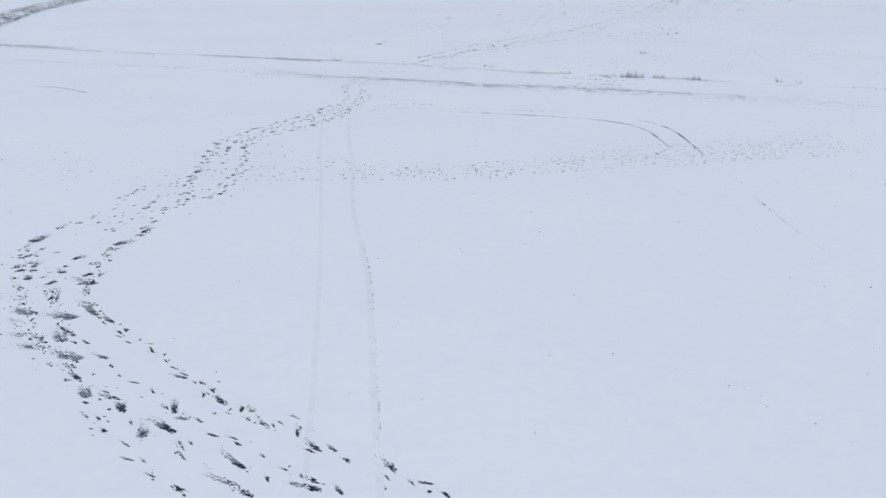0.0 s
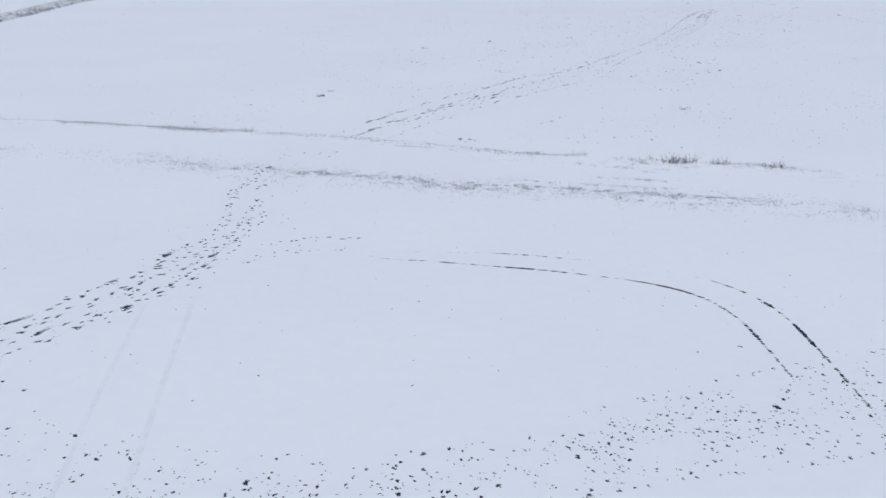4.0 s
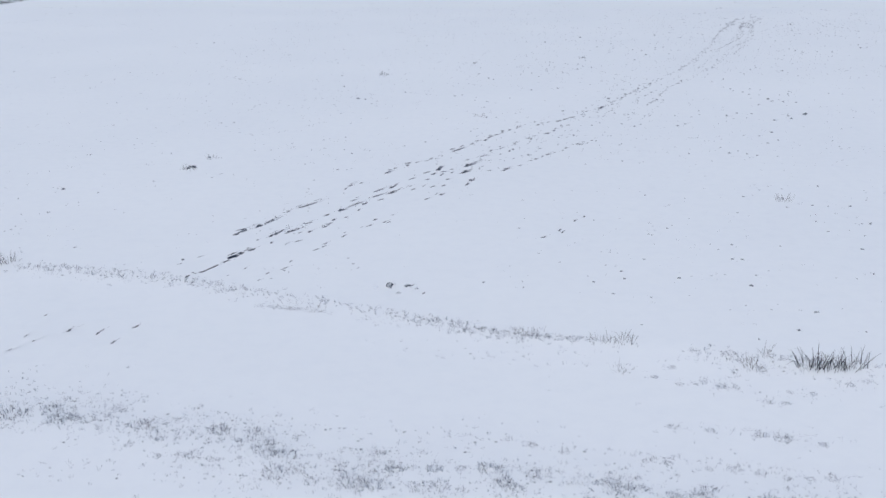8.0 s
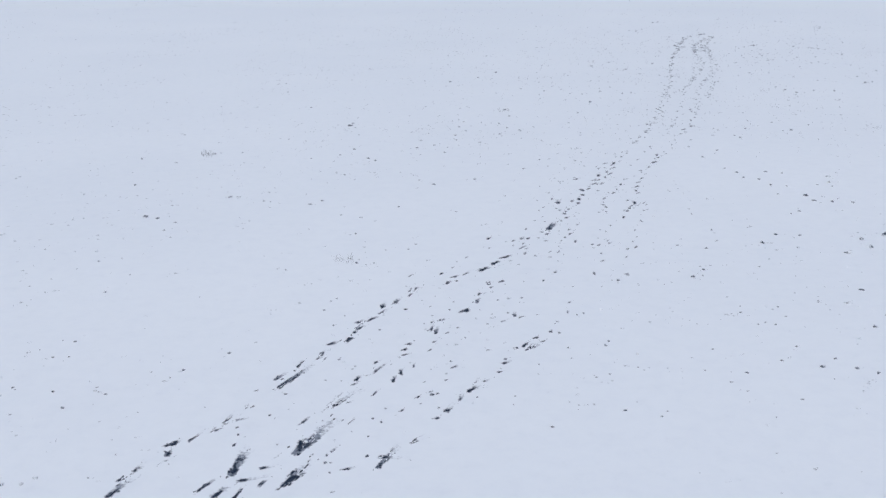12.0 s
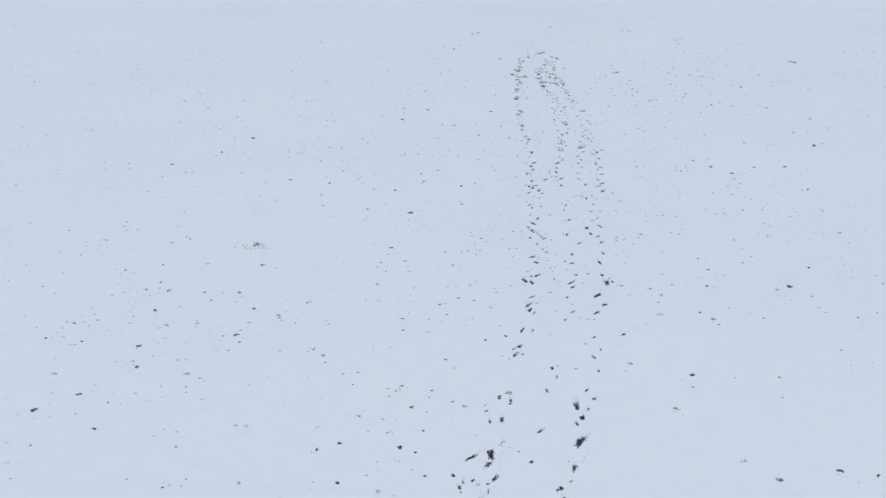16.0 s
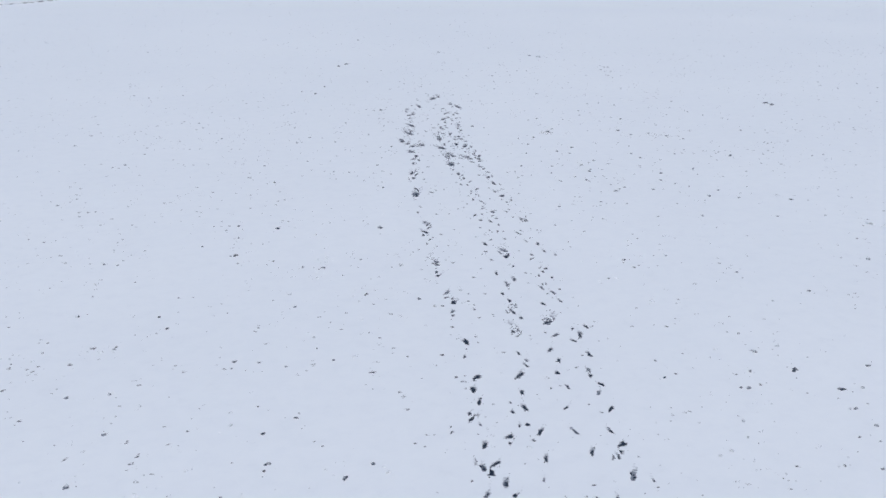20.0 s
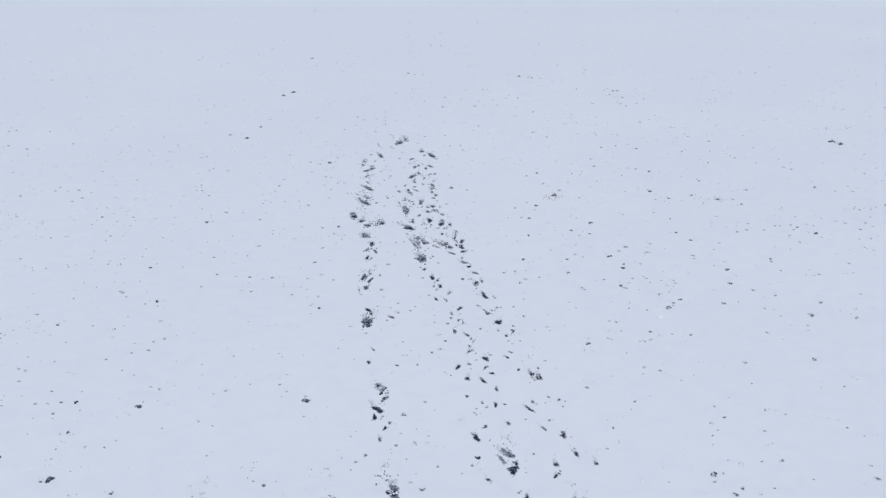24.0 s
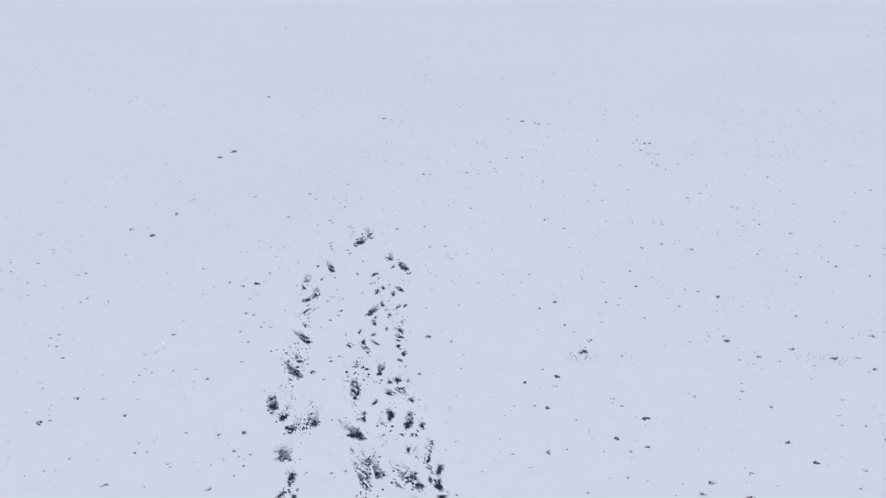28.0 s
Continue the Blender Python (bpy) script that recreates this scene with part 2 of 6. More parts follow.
def lump(rng, verts, faces, dirt_shade, cx, cy, cz, r, value, flat=0.6):
    """A small six-cornered crumb of soil."""
    base = len(verts)
    turn = rng.random() * 6.3
    for reach, up in ((1.0, 0.0), (0.72, 0.62)):
        for k in range(5):
            a = turn + k * 1.2566
            q = r * reach * rng.uniform(0.7, 1.3)
            verts.append((cx + q * math.cos(a), cy + q * math.sin(a), cz + up * r * flat * rng.uniform(0.8, 1.2)))
    verts.append((cx, cy, cz + r * flat * 0.85))
    dirt_shade += [value] * 11
    for k in range(5):
        n = (k + 1) % 5
        faces.append((base + k, base + n, base + 5 + n, base + 5 + k))
        faces.append((base + 5 + k, base + 5 + n, base + 10))


def disc(rng, verts, faces, dirt_shade, rings, wobble, seg, skew=0.0):
    """Rings of (reach, height, dirt) round a middle, with an uneven outline."""
    ph = [rng.random() * 6.3 for _ in range(4)]
    base = len(verts)
    verts.append((0, 0, rings[0][1]))
    dirt_shade.append(rings[0][2])
    for reach, z, value in rings[1:]:
        for k in range(seg):
            a = 2 * math.pi * k / seg
            r = reach * (1 + wobble * (0.5 * math.sin(2 * a + ph[0]) + 0.4 * math.sin(3 * a + ph[1]) + 0.35 * math.sin(5 * a + ph[2]))
                         + wobble * 0.35 * rng.uniform(-1, 1))
            verts.append((r * math.cos(a), r * math.sin(a), z * rng.uniform(0.5, 1.5) if z > 0 else z))
            dirt_shade.append(max(0.0, value * rng.uniform(0.7, 1.25) * (1 - skew * math.cos(a))))
    for k in range(seg):
        faces.append((base, base + 1 + k, base + 1 + (k + 1) % seg))
    for j in range(len(rings) - 2):
        a, b = base + 1 + j * seg, base + 1 + (j + 1) * seg
        for k in range(seg):
            faces.append((a + k, b + k, b + (k + 1) % seg, a + (k + 1) % seg))


def piece_mesh(name, verts, faces, dirt_shade, mat, spray=()):
    me = bpy.data.meshes.new(name)
    me.from_pydata(verts, [], faces)
    me.attributes.new("dirt_shade", "FLOAT", "POINT").data.foreach_set("value", np.array(dirt_shade, dtype=np.float32))
    if spray:
        me.attributes.new("spray", "FLOAT", "POINT").data.foreach_set("value", np.array(spray, dtype=np.float32))
    me.materials.append(mat)
    me.update()
    return me


def mark_mesh(name, seed, mat, core, fan, flare, strength, crumbs, lobes, nx=16, ny=11, pit=0.85):
    """Where a hoof went in: lobes of bare soil and painted pit shade within one unit, and ahead of them (+x) a fan of
    soil and snow that it threw.
    """
    rng = random.Random(seed)
    lean, ph = rng.uniform(-0.25, 0.25), rng.random() * 6.3
    pits = [(0.0, 0.0, pit * rng.uniform(0.88, 1.12), 1.0)]
    for _ in range(lobes):
        a, far = rng.random() * 6.3, rng.uniform(0.5, 1.1)
        pits.append((far * math.cos(a) + 0.3, 0.8 * far * math.sin(a), pit * rng.uniform(0.35, 0.7), rng.uniform(0.6, 1.0)))
    v, f, d, sp = [], [], [], []
    for i in range(nx):
        x = -1.4 + (3.2 + fan) * (i / (nx - 1)) ** 1.25
        ahead = max(0.0, x)
        wide = 1.35 + flare * ahead
        for j in range(ny):
            t = 2 * j / (ny - 1) - 1
            off = t * wide
            edge = i in (0, nx - 1) or j in (0, ny - 1)
            bare = 0.0
            for px, py, size, deep in pits:
                a = math.atan2(off - py, x - px)
                q = math.hypot(x - px, off - py) / size / (1 + 0.28 * math.sin(2 * a + ph) + 0.22 * math.sin(3 * a + 2 * ph))
                bare = max(bare, deep * max(0.0, 1.35 - q))
            far = (x + 0.5) / (fan + 1.8)
            side = abs(off) / (0.7 + flare * ahead)
            streak = 0.75 + 0.45 * math.sin(7 * off / wide + ph) * math.sin(3 * off + 2 * ph)
            haze = strength * streak * max(0.0, 1 - far) ** 1.1 * max(0.0, 1 - side * side) if far > 0 else 0.0
            v.append((x + 0.05 * rng.uniform(-1, 1), lean * ahead + off + 0.05 * rng.uniform(-1, 1), 0.0 if edge else 0.004 * rng.random()))
            d.append(0.0 if edge else min(1.1, core * bare) * rng.uniform(0.75, 1.2))
            sp.append(0.0 if edge else haze * rng.uniform(0.6, 1.2) + 0.35 * min(1.0, bare) * strength)
    for i in range(nx - 1):
        for j in range(ny - 1):
            a = i * ny + j
            f.append((a, a + ny, a + ny + 1, a + 1))
    for _ in range(crumbs):
        a, q = rng.random() * 6.3, rng.random() ** 0.6 * 1.1
        lump(rng, v, f, d, q * math.cos(a), 0.8 * q * math.sin(a), 0.002, rng.uniform(0.06, 0.17), rng.choice((1.2, 1.0, 0.8)), 0.3)
    for _ in range(crumbs):
        q = rng.uniform(0.6, 1.5 + 0.7 * fan)
        lump(rng, v, f, d, q, lean * q + rng.uniform(-1, 1) * (0.4 + flare * q), 0.004, rng.uniform(0.03, 0.1), 1.1, 0.3)
    return piece_mesh(name, v, f, d, mat, sp + [0.0] * (len(v) - len(sp)))


def clod_mesh(seed):
    """A ragged lump of soil that stands out of the snow, dusted here and there."""
    rng = random.Random(seed)
    v, f, d = [], [], []
    disc(rng, v, f, d, [(0, 0.55, 0.45), (0.5, 0.5, 0.6), (0.85, 0.26, 0.9), (1.05, -0.06, 0.7)], 0.8, 10, rng.uniform(0.1, 0.7))
    return piece_mesh("clod", v, f, d, clod_soil)


def tussock_blades(seed):
    """A dome of thin dead blades, bent outwards and down."""
    rng = random.Random(seed)
    v, f = [], []
    for _ in range(95):
        a, r = rng.random() * 6.3, rng.random() ** 0.5
        x, y, tall, out = 1.0 * r * math.cos(a), 1.0 * r * math.sin(a), rng.uniform(0.2, 0.7) * (1.1 - 0.5 * r), rng.uniform(0.1, 0.5)
        b, t, w = len(v), rng.random() * 6.3, rng.uniform(0.01, 0.026)
        cx, cy = w * math.cos(t), w * math.sin(t)
        mx, my = x + 0.4 * out * math.cos(a), y + 0.4 * out * math.sin(a)
        v += [(x - cx, y - cy, -0.05), (x + cx, y + cy, -0.05), (mx - 0.8 * cx, my - 0.8 * cy, 0.8 * tall), (mx + 0.8 * cx, my + 0.8 * cy, 0.8 * tall),
              (x + out * math.cos(a), y + out * math.sin(a), tall * rng.uniform(0.5, 1.1))]
        f += [(b, b + 1, b + 3, b + 2), (b + 2, b + 3, b + 4)]
    me = bpy.data.meshes.new("foliage")
    me.from_pydata(v, [], f)
    me.materials.append(straw)
    me.update()
    return me


def tussock_snow(seed):
    """The lumps of snow that sit among a tussock's blades."""
    rng = random.Random(seed)
    v, f, d = [], [], []
    for _ in range(3):
        a, r = rng.random() * 6.3, 0.5 * rng.random()
        lump(rng, v, f, d, r * math.cos(a), r * math.sin(a), -0.03, rng.uniform(0.3, 0.45), 0.0, 0.4)
    me = piece_mesh("snow_cap", v, f, d, snow)
    me.polygons.foreach_set("use_smooth", [True] * len(me.polygons))
    return me


def stalk_mesh(name, mat, bend, thick):
    """One tapering three-sided stalk, one unit tall, that bends over."""
    v, f = [], []
    levels = ((0.0, 1.0), (0.35, 0.85), (0.7, 0.6), (1.0, 0.12))
    for up, size in levels:
        over = bend * up * up
        for k in range(3):
            a = k * 2.094
            v.append((over + thick * size * math.cos(a), thick * size * math.sin(a), up - 0.4 * bend * up ** 3 - 0.06 * (up == 0)))
    for j in range(len(levels) - 1):
        for k in range(3):
            n = (k + 1) % 3
            f.append((3 * j + k, 3 * j + n, 3 * j + 3 + n, 3 * j + 3 + k))
    me = bpy.data.meshes.new(name)
    me.from_pydata(v, [], f)
    me.materials.append(mat)
    me.update()
    return me


STEMS = [stalk_mesh("stem", reed_dark, bend, 0.017) for bend in (0.05, 0.2, 0.45, 0.75)]
LEAVES = [stalk_mesh("leaf", dry_leaf, bend, 0.035) for bend in (0.3, 0.7, 1.1)]


def tuft(name, label, category, group, x, y, tall, rng, stems, leaves, spread, stem_name):
    """A tussock: stalks that splay from one foot, with bent leaves low round them."""
    clump = new(name)
    clump.matrix_world = pose(x, y, height(x, y))
    for kind, meshes, many, size in ((stem_name, STEMS, stems, tall), ("leaf", LEAVES, leaves, 0.3 * tall + 0.06)):
        for _ in range(many):
            a, r = rng.random() * 6.3, spread * math.sqrt(rng.random())
            h = size * rng.uniform(0.35, 1.0)
            ob = new(kind, rng.choice(meshes))
            ob.parent = clump
            ob.matrix_local = (Matrix.Translation((r * math.cos(a), r * math.sin(a), 0)) @ Matrix.Rotation(a + rng.gauss(0, 0.9), 4, "Z")
                               @ Matrix.Rotation(abs(rng.gauss(0, 0.3)), 4, "Y") @ Matrix.Diagonal((h, h, h, 1)))
    return tagged(clump, label, category, group)


PATCHES = [mark_mesh("churned_patch", k, churned, 1.0, 1.2 + 0.4 * (k % 5), 0.2 + 0.07 * (k % 4), 1.25, 4, 4 + k % 4, 20, 15, 0.62) for k in range(12)]
SPRAYS = [mark_mesh("dirt_spray", 140 + k, churned, 0.55, 1.6 + 0.6 * (k % 3), 0.3, 1.1, 4, 6, 20, 15, 0.6) for k in range(6)]
PRINTS = [mark_mesh("hoofprint", 40 + k, printed, 0.95, 0.8 + 0.5 * (k % 4), 0.14, 0.75 + 0.12 * (k % 3), 1, k % 3, 12, 9) for k in range(12)]
CLODS = [clod_mesh(80 + k) for k in range(14)]
BLADES = [tussock_blades(200 + k) for k in range(6)]
CAPS = [tussock_snow(220 + k) for k in range(4)]

# the way the herd went, from which each print takes its heading
HERD = [(2.1, 23.1), (-4.8, 29.5), (-8.7, 34.4), (-13.6, 39.8), (-18, 45.2), (-20.4, 50.6), (-19.5, 54.8), (-17.1, 61.4), (-15.6, 69.2), (-14, 78), (-15.4, 84.6),
        (-11.6, 93.5), (-9.1, 101.2), (-7.6, 109.1), (-8.1, 121), (-5.8, 127.8), (-0, 138.8), (7.5, 154.7), (14.2, 168.3), (20.8, 181.3), (25.2, 196.8),
        (34.1, 211.2), (41.9, 227.5), (47.8, 241.6), (52.8, 257.6), (56.6, 272.5), (63.5, 284.4)]


def heading(x, y):
    best = min(range(len(HERD) - 1), key=lambda k: (x - (HERD[k][0] + HERD[k + 1][0]) / 2) ** 2 + (y - (HERD[k][1] + HERD[k + 1][1]) / 2) ** 2)
    return math.degrees(math.atan2(HERD[best + 1][1] - HERD[best][1], HERD[best + 1][0] - HERD[best][0]))


def place(name, mesh, parent, x, y, sx, sy, sz, turn):
    ob = new(name, mesh)
    lift = (0.012 if cross(SOUTH_VERGE, x) - 3 < y < cross(NORTH_BANK, x) + 3 else 0.004) + 0.006 * (math.sin(x * 127.1 + y * 311.7) * 43.7 % 1)
    up = Vector((height(x - 0.4, y) - height(x + 0.4, y), height(x, y - 0.4) - height(x, y + 0.4), 0.8)).normalized()
    lie = Vector((0, 0, 1)).rotation_difference(up).to_matrix().to_4x4()
    ob.matrix_world = Matrix.Translation((x, y, height(x, y) + lift)) @ lie @ pose(0, 0, 0, 0, 0, turn) @ Matrix.Diagonal((sx, sy, sz, 1))
    if parent:
        ob.parent = parent
        ob.matrix_parent_inverse = Matrix.Identity(4)
    return ob


def stretch(y, rng, skid=False):
    """How long and wide a mark is: deep holes on the lower field, long scrapes in the thin snow of the slope."""
    if y < 47:
        return rng.uniform(1.5, 2.2), rng.uniform(0.62, 0.85)
    # rounder: the shaded back wall of a deep hole is drawn into the flat mark
    if y < 125:
        return (rng.uniform(1.4, 1.8), rng.uniform(0.8, 1.05)) if skid else (rng.uniform(1.1, 1.4), rng.uniform(0.95, 1.25))
    return (rng.uniform(1.8, 2.6), rng.uniform(0.6, 0.85)) if skid else (rng.uniform(1.4, 2.1), rng.uniform(0.75, 1.0))


def hoof_trail(label, rows, skid=False, prints_only=False, size=1.0, sprays=(), rng=random.Random(5)):
    """rows: x, y and half the length of each mark."""
    trail = new("hoof_trail")
    trail.empty_display_size = 0.5
    for x, y, r in rows:
        r *= size
        turn = (8 if prints_only else heading(x, y)) + rng.uniform(-24, 24) * (0.5 if skid else 1)
        if prints_only:
            r, turn = 0.7 * min(r, 0.17), turn + 80
        long, wide = stretch(y, rng, skid)
        if r > 0.18 and not prints_only:
            place("churned_patch", rng.choice(PATCHES), trail, x, y, 1.2 * r * long, 1.15 * r * wide, 0.55 + r, turn)
        else:
            place("hoofprint", rng.choice(PRINTS), trail, x, y, 1.1 * r * long, 1.05 * r * wide, 0.5, turn)
    for x, y, r in sprays:
        place("dirt_spray", rng.choice(SPRAYS), trail, x, y, r * rng.uniform(1.1, 1.6), r * rng.uniform(0.9, 1.3), 1.0, heading(x, y) + rng.uniform(-25, 25))
    return tagged(trail, label, "animal tracks", "hoof trails in the snow")


# where the marks lie: x, y and half the length of each
NEAR_BEND_1 = [
    (-21.4, 55.3, 0.39), (-21.3, 55.9, 0.32), (-21.1, 57.9, 0.27), (-21.5, 56.8, 0.20), (-21.3, 53.7, 0.19), (-20.9, 52.3, 0.31),
    (-20.3, 52.5, 0.18), (-20.5, 53.7, 0.16), (-20.6, 50.7, 0.27), (-20.1, 51.4, 0.21), (-19.5, 50.1, 0.29), (-19, 50.4, 0.15),
    (-19.5, 51.8, 0.12), (-19.8, 49.1, 0.17), (-19.3, 48.9, 0.26), (-18.7, 49.1, 0.14), (-17.9, 48.6, 0.23), (-19.4, 47.8, 0.22),
    (-17.3, 47.1, 0.25), (-17.5, 46.7, 0.27), (-18.5, 46.5, 0.25), (-16.8, 45.6, 0.35), (-18.2, 45.3, 0.24), (-17.4, 44.4, 0.37),
    (-15.8, 44.5, 0.24), (-19.5, 53.2, 0.15), (-18, 50, 0.26), (-18.2, 50.9, 0.18), (-18.1, 52.2, 0.21), (-17, 51.4, 0.18),
]
NEAR_BEND_2 = [
    (-16.8, 50.1, 0.18), (-16.1, 48.4, 0.45), (-15.9, 47.6, 0.22), (-15.7, 46.9, 0.25), (-14.9, 45.4, 0.24), (-17.1, 43.9, 0.42),
    (-15.4, 43.1, 0.46), (-14.7, 41.8, 0.32), (-14.5, 44.3, 0.37), (-13.9, 43.8, 0.31), (-13.4, 43.3, 0.26), (-12.6, 42, 0.17),
    (-15.5, 41.4, 0.17), (-16.4, 41.7, 0.45), (-15.2, 40.1, 0.33), (-14.2, 39.4, 0.28), (-13.5, 38.5, 0.35), (-13.7, 38.2, 0.27),
    (-12.8, 37.3, 0.27), (-12.5, 36.2, 0.20), (-13.8, 41, 0.19), (-13.6, 40.8, 0.15), (-12.4, 39.3, 0.21), (-11.8, 38.4, 0.11),
    (-11.2, 37.5, 0.11), (-10.4, 36.9, 0.11), (-9.5, 36.1, 0.13), (-11.5, 41.2, 0.15), (-10.8, 40.2, 0.21), (-9.7, 39.1, 0.09),
]
NEAR_BEND_3 = [
    (-9.2, 38.3, 0.11), (-8.7, 37.7, 0.16), (-7.8, 36.9, 0.11), (-7.3, 36.3, 0.17), (-7.4, 36, 0.11), (-10.9, 35.6, 0.21), (-11.2, 36, 0.17),
    (-12, 36.2, 0.17), (-11.7, 35.1, 0.15), (-11.3, 34, 0.16), (-11.3, 35.4, 0.11), (-11, 35.5, 0.15), (-10.8, 33.8, 0.16),
    (-10.2, 34.6, 0.29), (-9.6, 33.6, 0.18), (-8.3, 34.6, 0.21), (-8.1, 34.5, 0.23), (-7.2, 33.8, 0.20), (-6.7, 35.3, 0.21), (-5.9, 34.7, 0.19),
    (-5.3, 34.3, 0.21), (-4.8, 33.5, 0.18), (-4.5, 33.3, 0.16), (-6.3, 34.4, 0.10), (-5.3, 33.8, 0.12), (-8.7, 33.8, 0.16), (-8.1, 33.1, 0.26),
    (-7.7, 32.9, 0.18), (-8.8, 32.8, 0.12), (-6.4, 32.7, 0.16),
]
NEAR_BEND_4 = [
    (-5.7, 32.5, 0.14), (-5.5, 32.1, 0.19), (-7.1, 32.1, 0.18), (-10.7, 33.2, 0.20), (-10.3, 32.9, 0.16), (-9.2, 31.9, 0.12), (-8.8, 30.9, 0.13),
    (-8.3, 30.8, 0.19), (-7.8, 32.1, 0.16), (-7.3, 31.5, 0.27), (-7.1, 31.1, 0.19), (-5.8, 31.4, 0.19), (-5.5, 31.1, 0.11), (-5.1, 30.6, 0.24),
    (-4.8, 30.5, 0.17), (-6.1, 30.3, 0.13), (-7.8, 29.9, 0.15), (-7.7, 29.7, 0.15), (-6.7, 29.1, 0.18), (-6.5, 28.8, 0.14), (-5.2, 29.5, 0.25),
    (-4.8, 29.1, 0.27), (-4.5, 28.8, 0.21), (-4.5, 31.3, 0.13), (-4.1, 29.8, 0.15), (-4.3, 33.7, 0.12), (-3.6, 30.4, 0.13), (-3.9, 34.2, 0.16),
    (-3.6, 33.4, 0.18), (-3.6, 33, 0.20),
]
NEAR_BEND_5 = [
    (-3.2, 32.4, 0.16), (-3, 31.7, 0.15), (-2.8, 31.8, 0.23), (-2.2, 31.8, 0.15), (-1.7, 31.1, 0.17), (-2.7, 29.8, 0.22), (-2.6, 29.3, 0.25),
    (-1.7, 29.1, 0.16), (-0.2, 30.6, 0.22), (-0.3, 30, 0.11), (0.5, 29.7, 0.18), (1, 29.7, 0.14), (1.6, 29, 0.14),
]
BEND_END_1 = [
    (-19.8, 64.8, 0.19), (-19.3, 66, 0.19), (-18.9, 67, 0.19), (-17.3, 63.9, 0.22), (-17.4, 62.4, 0.22), (-16.2, 62.1, 0.21),
    (-16.4, 60.2, 0.17), (-16.1, 59.1, 0.17), (-15.8, 64, 0.18), (-15.3, 63.9, 0.18), (-16.1, 66, 0.19), (-15.7, 65.2, 0.15),
    (-16.8, 70.9, 0.20), (-16.5, 69.6, 0.20), (-16.5, 68.3, 0.19), (-16.6, 72.3, 0.29), (-16.7, 73.7, 0.21), (-16, 73.1, 0.21),
    (-16.8, 77.9, 0.22), (-17.4, 79.3, 0.22), (-17.3, 82.1, 0.23), (-16.8, 83.4, 0.19), (-16.1, 82.8, 0.23), (-16, 79.5, 0.22),
    (-15.4, 75.3, 0.17), (-15, 80.7, 0.27), (-14.3, 77.7, 0.22), (-14, 75.1, 0.17), (-13.9, 71.4, 0.20), (-13.4, 72.2, 0.16),
]
BEND_END_2 = [
    (-14.2, 68.7, 0.20), (-13.7, 67.9, 0.19), (-13.5, 66.9, 0.15), (-14, 65.1, 0.15), (-16.8, 53.8, 0.38), (-16.7, 54.9, 0.32),
    (-16.8, 52.9, 0.22), (-16.3, 55.5, 0.32), (-16.2, 56.3, 0.29), (-16, 57.3, 0.30), (-16.3, 58, 0.20),
]
FIELD_RUN_1 = [
    (-17.4, 82.9, 0.23), (-16.9, 84.2, 0.17), (-16.6, 85.9, 0.18), (-16, 87.1, 0.18), (-15.8, 88.7, 0.25), (-15.5, 89.1, 0.19),
    (-16.1, 83.4, 0.26), (-15.6, 83.2, 0.17), (-16.1, 80.5, 0.33), (-15.9, 82.1, 0.19), (-14.9, 81.6, 0.25), (-14.7, 80.4, 0.16),
    (-15, 83.9, 0.14), (-15.6, 85.8, 0.18), (-14.9, 84.9, 0.23), (-14.4, 84.3, 0.20), (-14.6, 86.4, 0.15), (-14.6, 82.6, 0.22),
    (-14.5, 78.8, 0.16), (-14, 77.6, 0.15), (-14.4, 76.9, 0.15), (-14, 76.2, 0.15), (-14, 74.4, 0.14), (-13.3, 73.1, 0.16),
    (-14.4, 88.5, 0.22), (-13.9, 87.4, 0.24), (-14.6, 90.7, 0.16), (-13.8, 89.6, 0.19), (-13.1, 86.6, 0.21), (-13.1, 88.6, 0.16),
]
FIELD_RUN_2 = [
    (-13.6, 93.2, 0.17), (-13.3, 93.7, 0.20), (-12.8, 94.5, 0.24), (-12.5, 89.9, 0.19), (-12.3, 88.1, 0.19), (-12.7, 91, 0.20),
    (-11.5, 89.3, 0.16), (-10.9, 90.6, 0.19), (-11.6, 93.6, 0.20), (-11.3, 92.7, 0.17), (-11.5, 98.5, 0.22), (-11.3, 99.2, 0.29),
    (-11.3, 94.4, 0.21), (-10.3, 93.6, 0.20), (-9.7, 94.2, 0.24), (-9.6, 99.1, 0.22), (-9.6, 101.5, 0.19), (-8.7, 99.2, 0.29), (-8.8, 97.1, 0.24),
    (-8.4, 97.1, 0.21), (-8.7, 100.2, 0.22), (-8.1, 100.5, 0.18), (-7.6, 101.2, 0.19), (-10.7, 91.9, 0.16), (-10.6, 92.8, 0.17),
]
CROSSING_1 = [
    (2, 75.5, 0.14), (-1.9, 74.5, 0.16), (1.6, 71.4, 0.17), (4.8, 74.1, 0.16), (3.2, 73.9, 0.14), (5.2, 71.8, 0.13), (7.3, 73.5, 0.16),
    (5.6, 73.2, 0.16), (3.5, 72.5, 0.13), (-0.8, 73, 0.14), (-1.3, 73.3, 0.14), (-0.4, 71.8, 0.13), (0.5, 74.3, 0.12), (1, 70.9, 0.11),
    (3.9, 76.6, 0.15), (4.8, 77, 0.15), (7.7, 77.9, 0.15), (9.3, 76.5, 0.14), (9.5, 74.3, 0.14), (5.7, 74.3, 0.14), (4.6, 72.6, 0.16),
    (4.1, 71.7, 0.15), (-2.2, 72.7, 0.16), (-6, 70.9, 0.17), (-9.4, 70.3, 0.15), (-8.9, 70.7, 0.17), (-5.4, 71, 0.15), (-4.4, 72.2, 0.13),
    (-3.4, 70.8, 0.13), (-9.3, 73.7, 0.12),
]
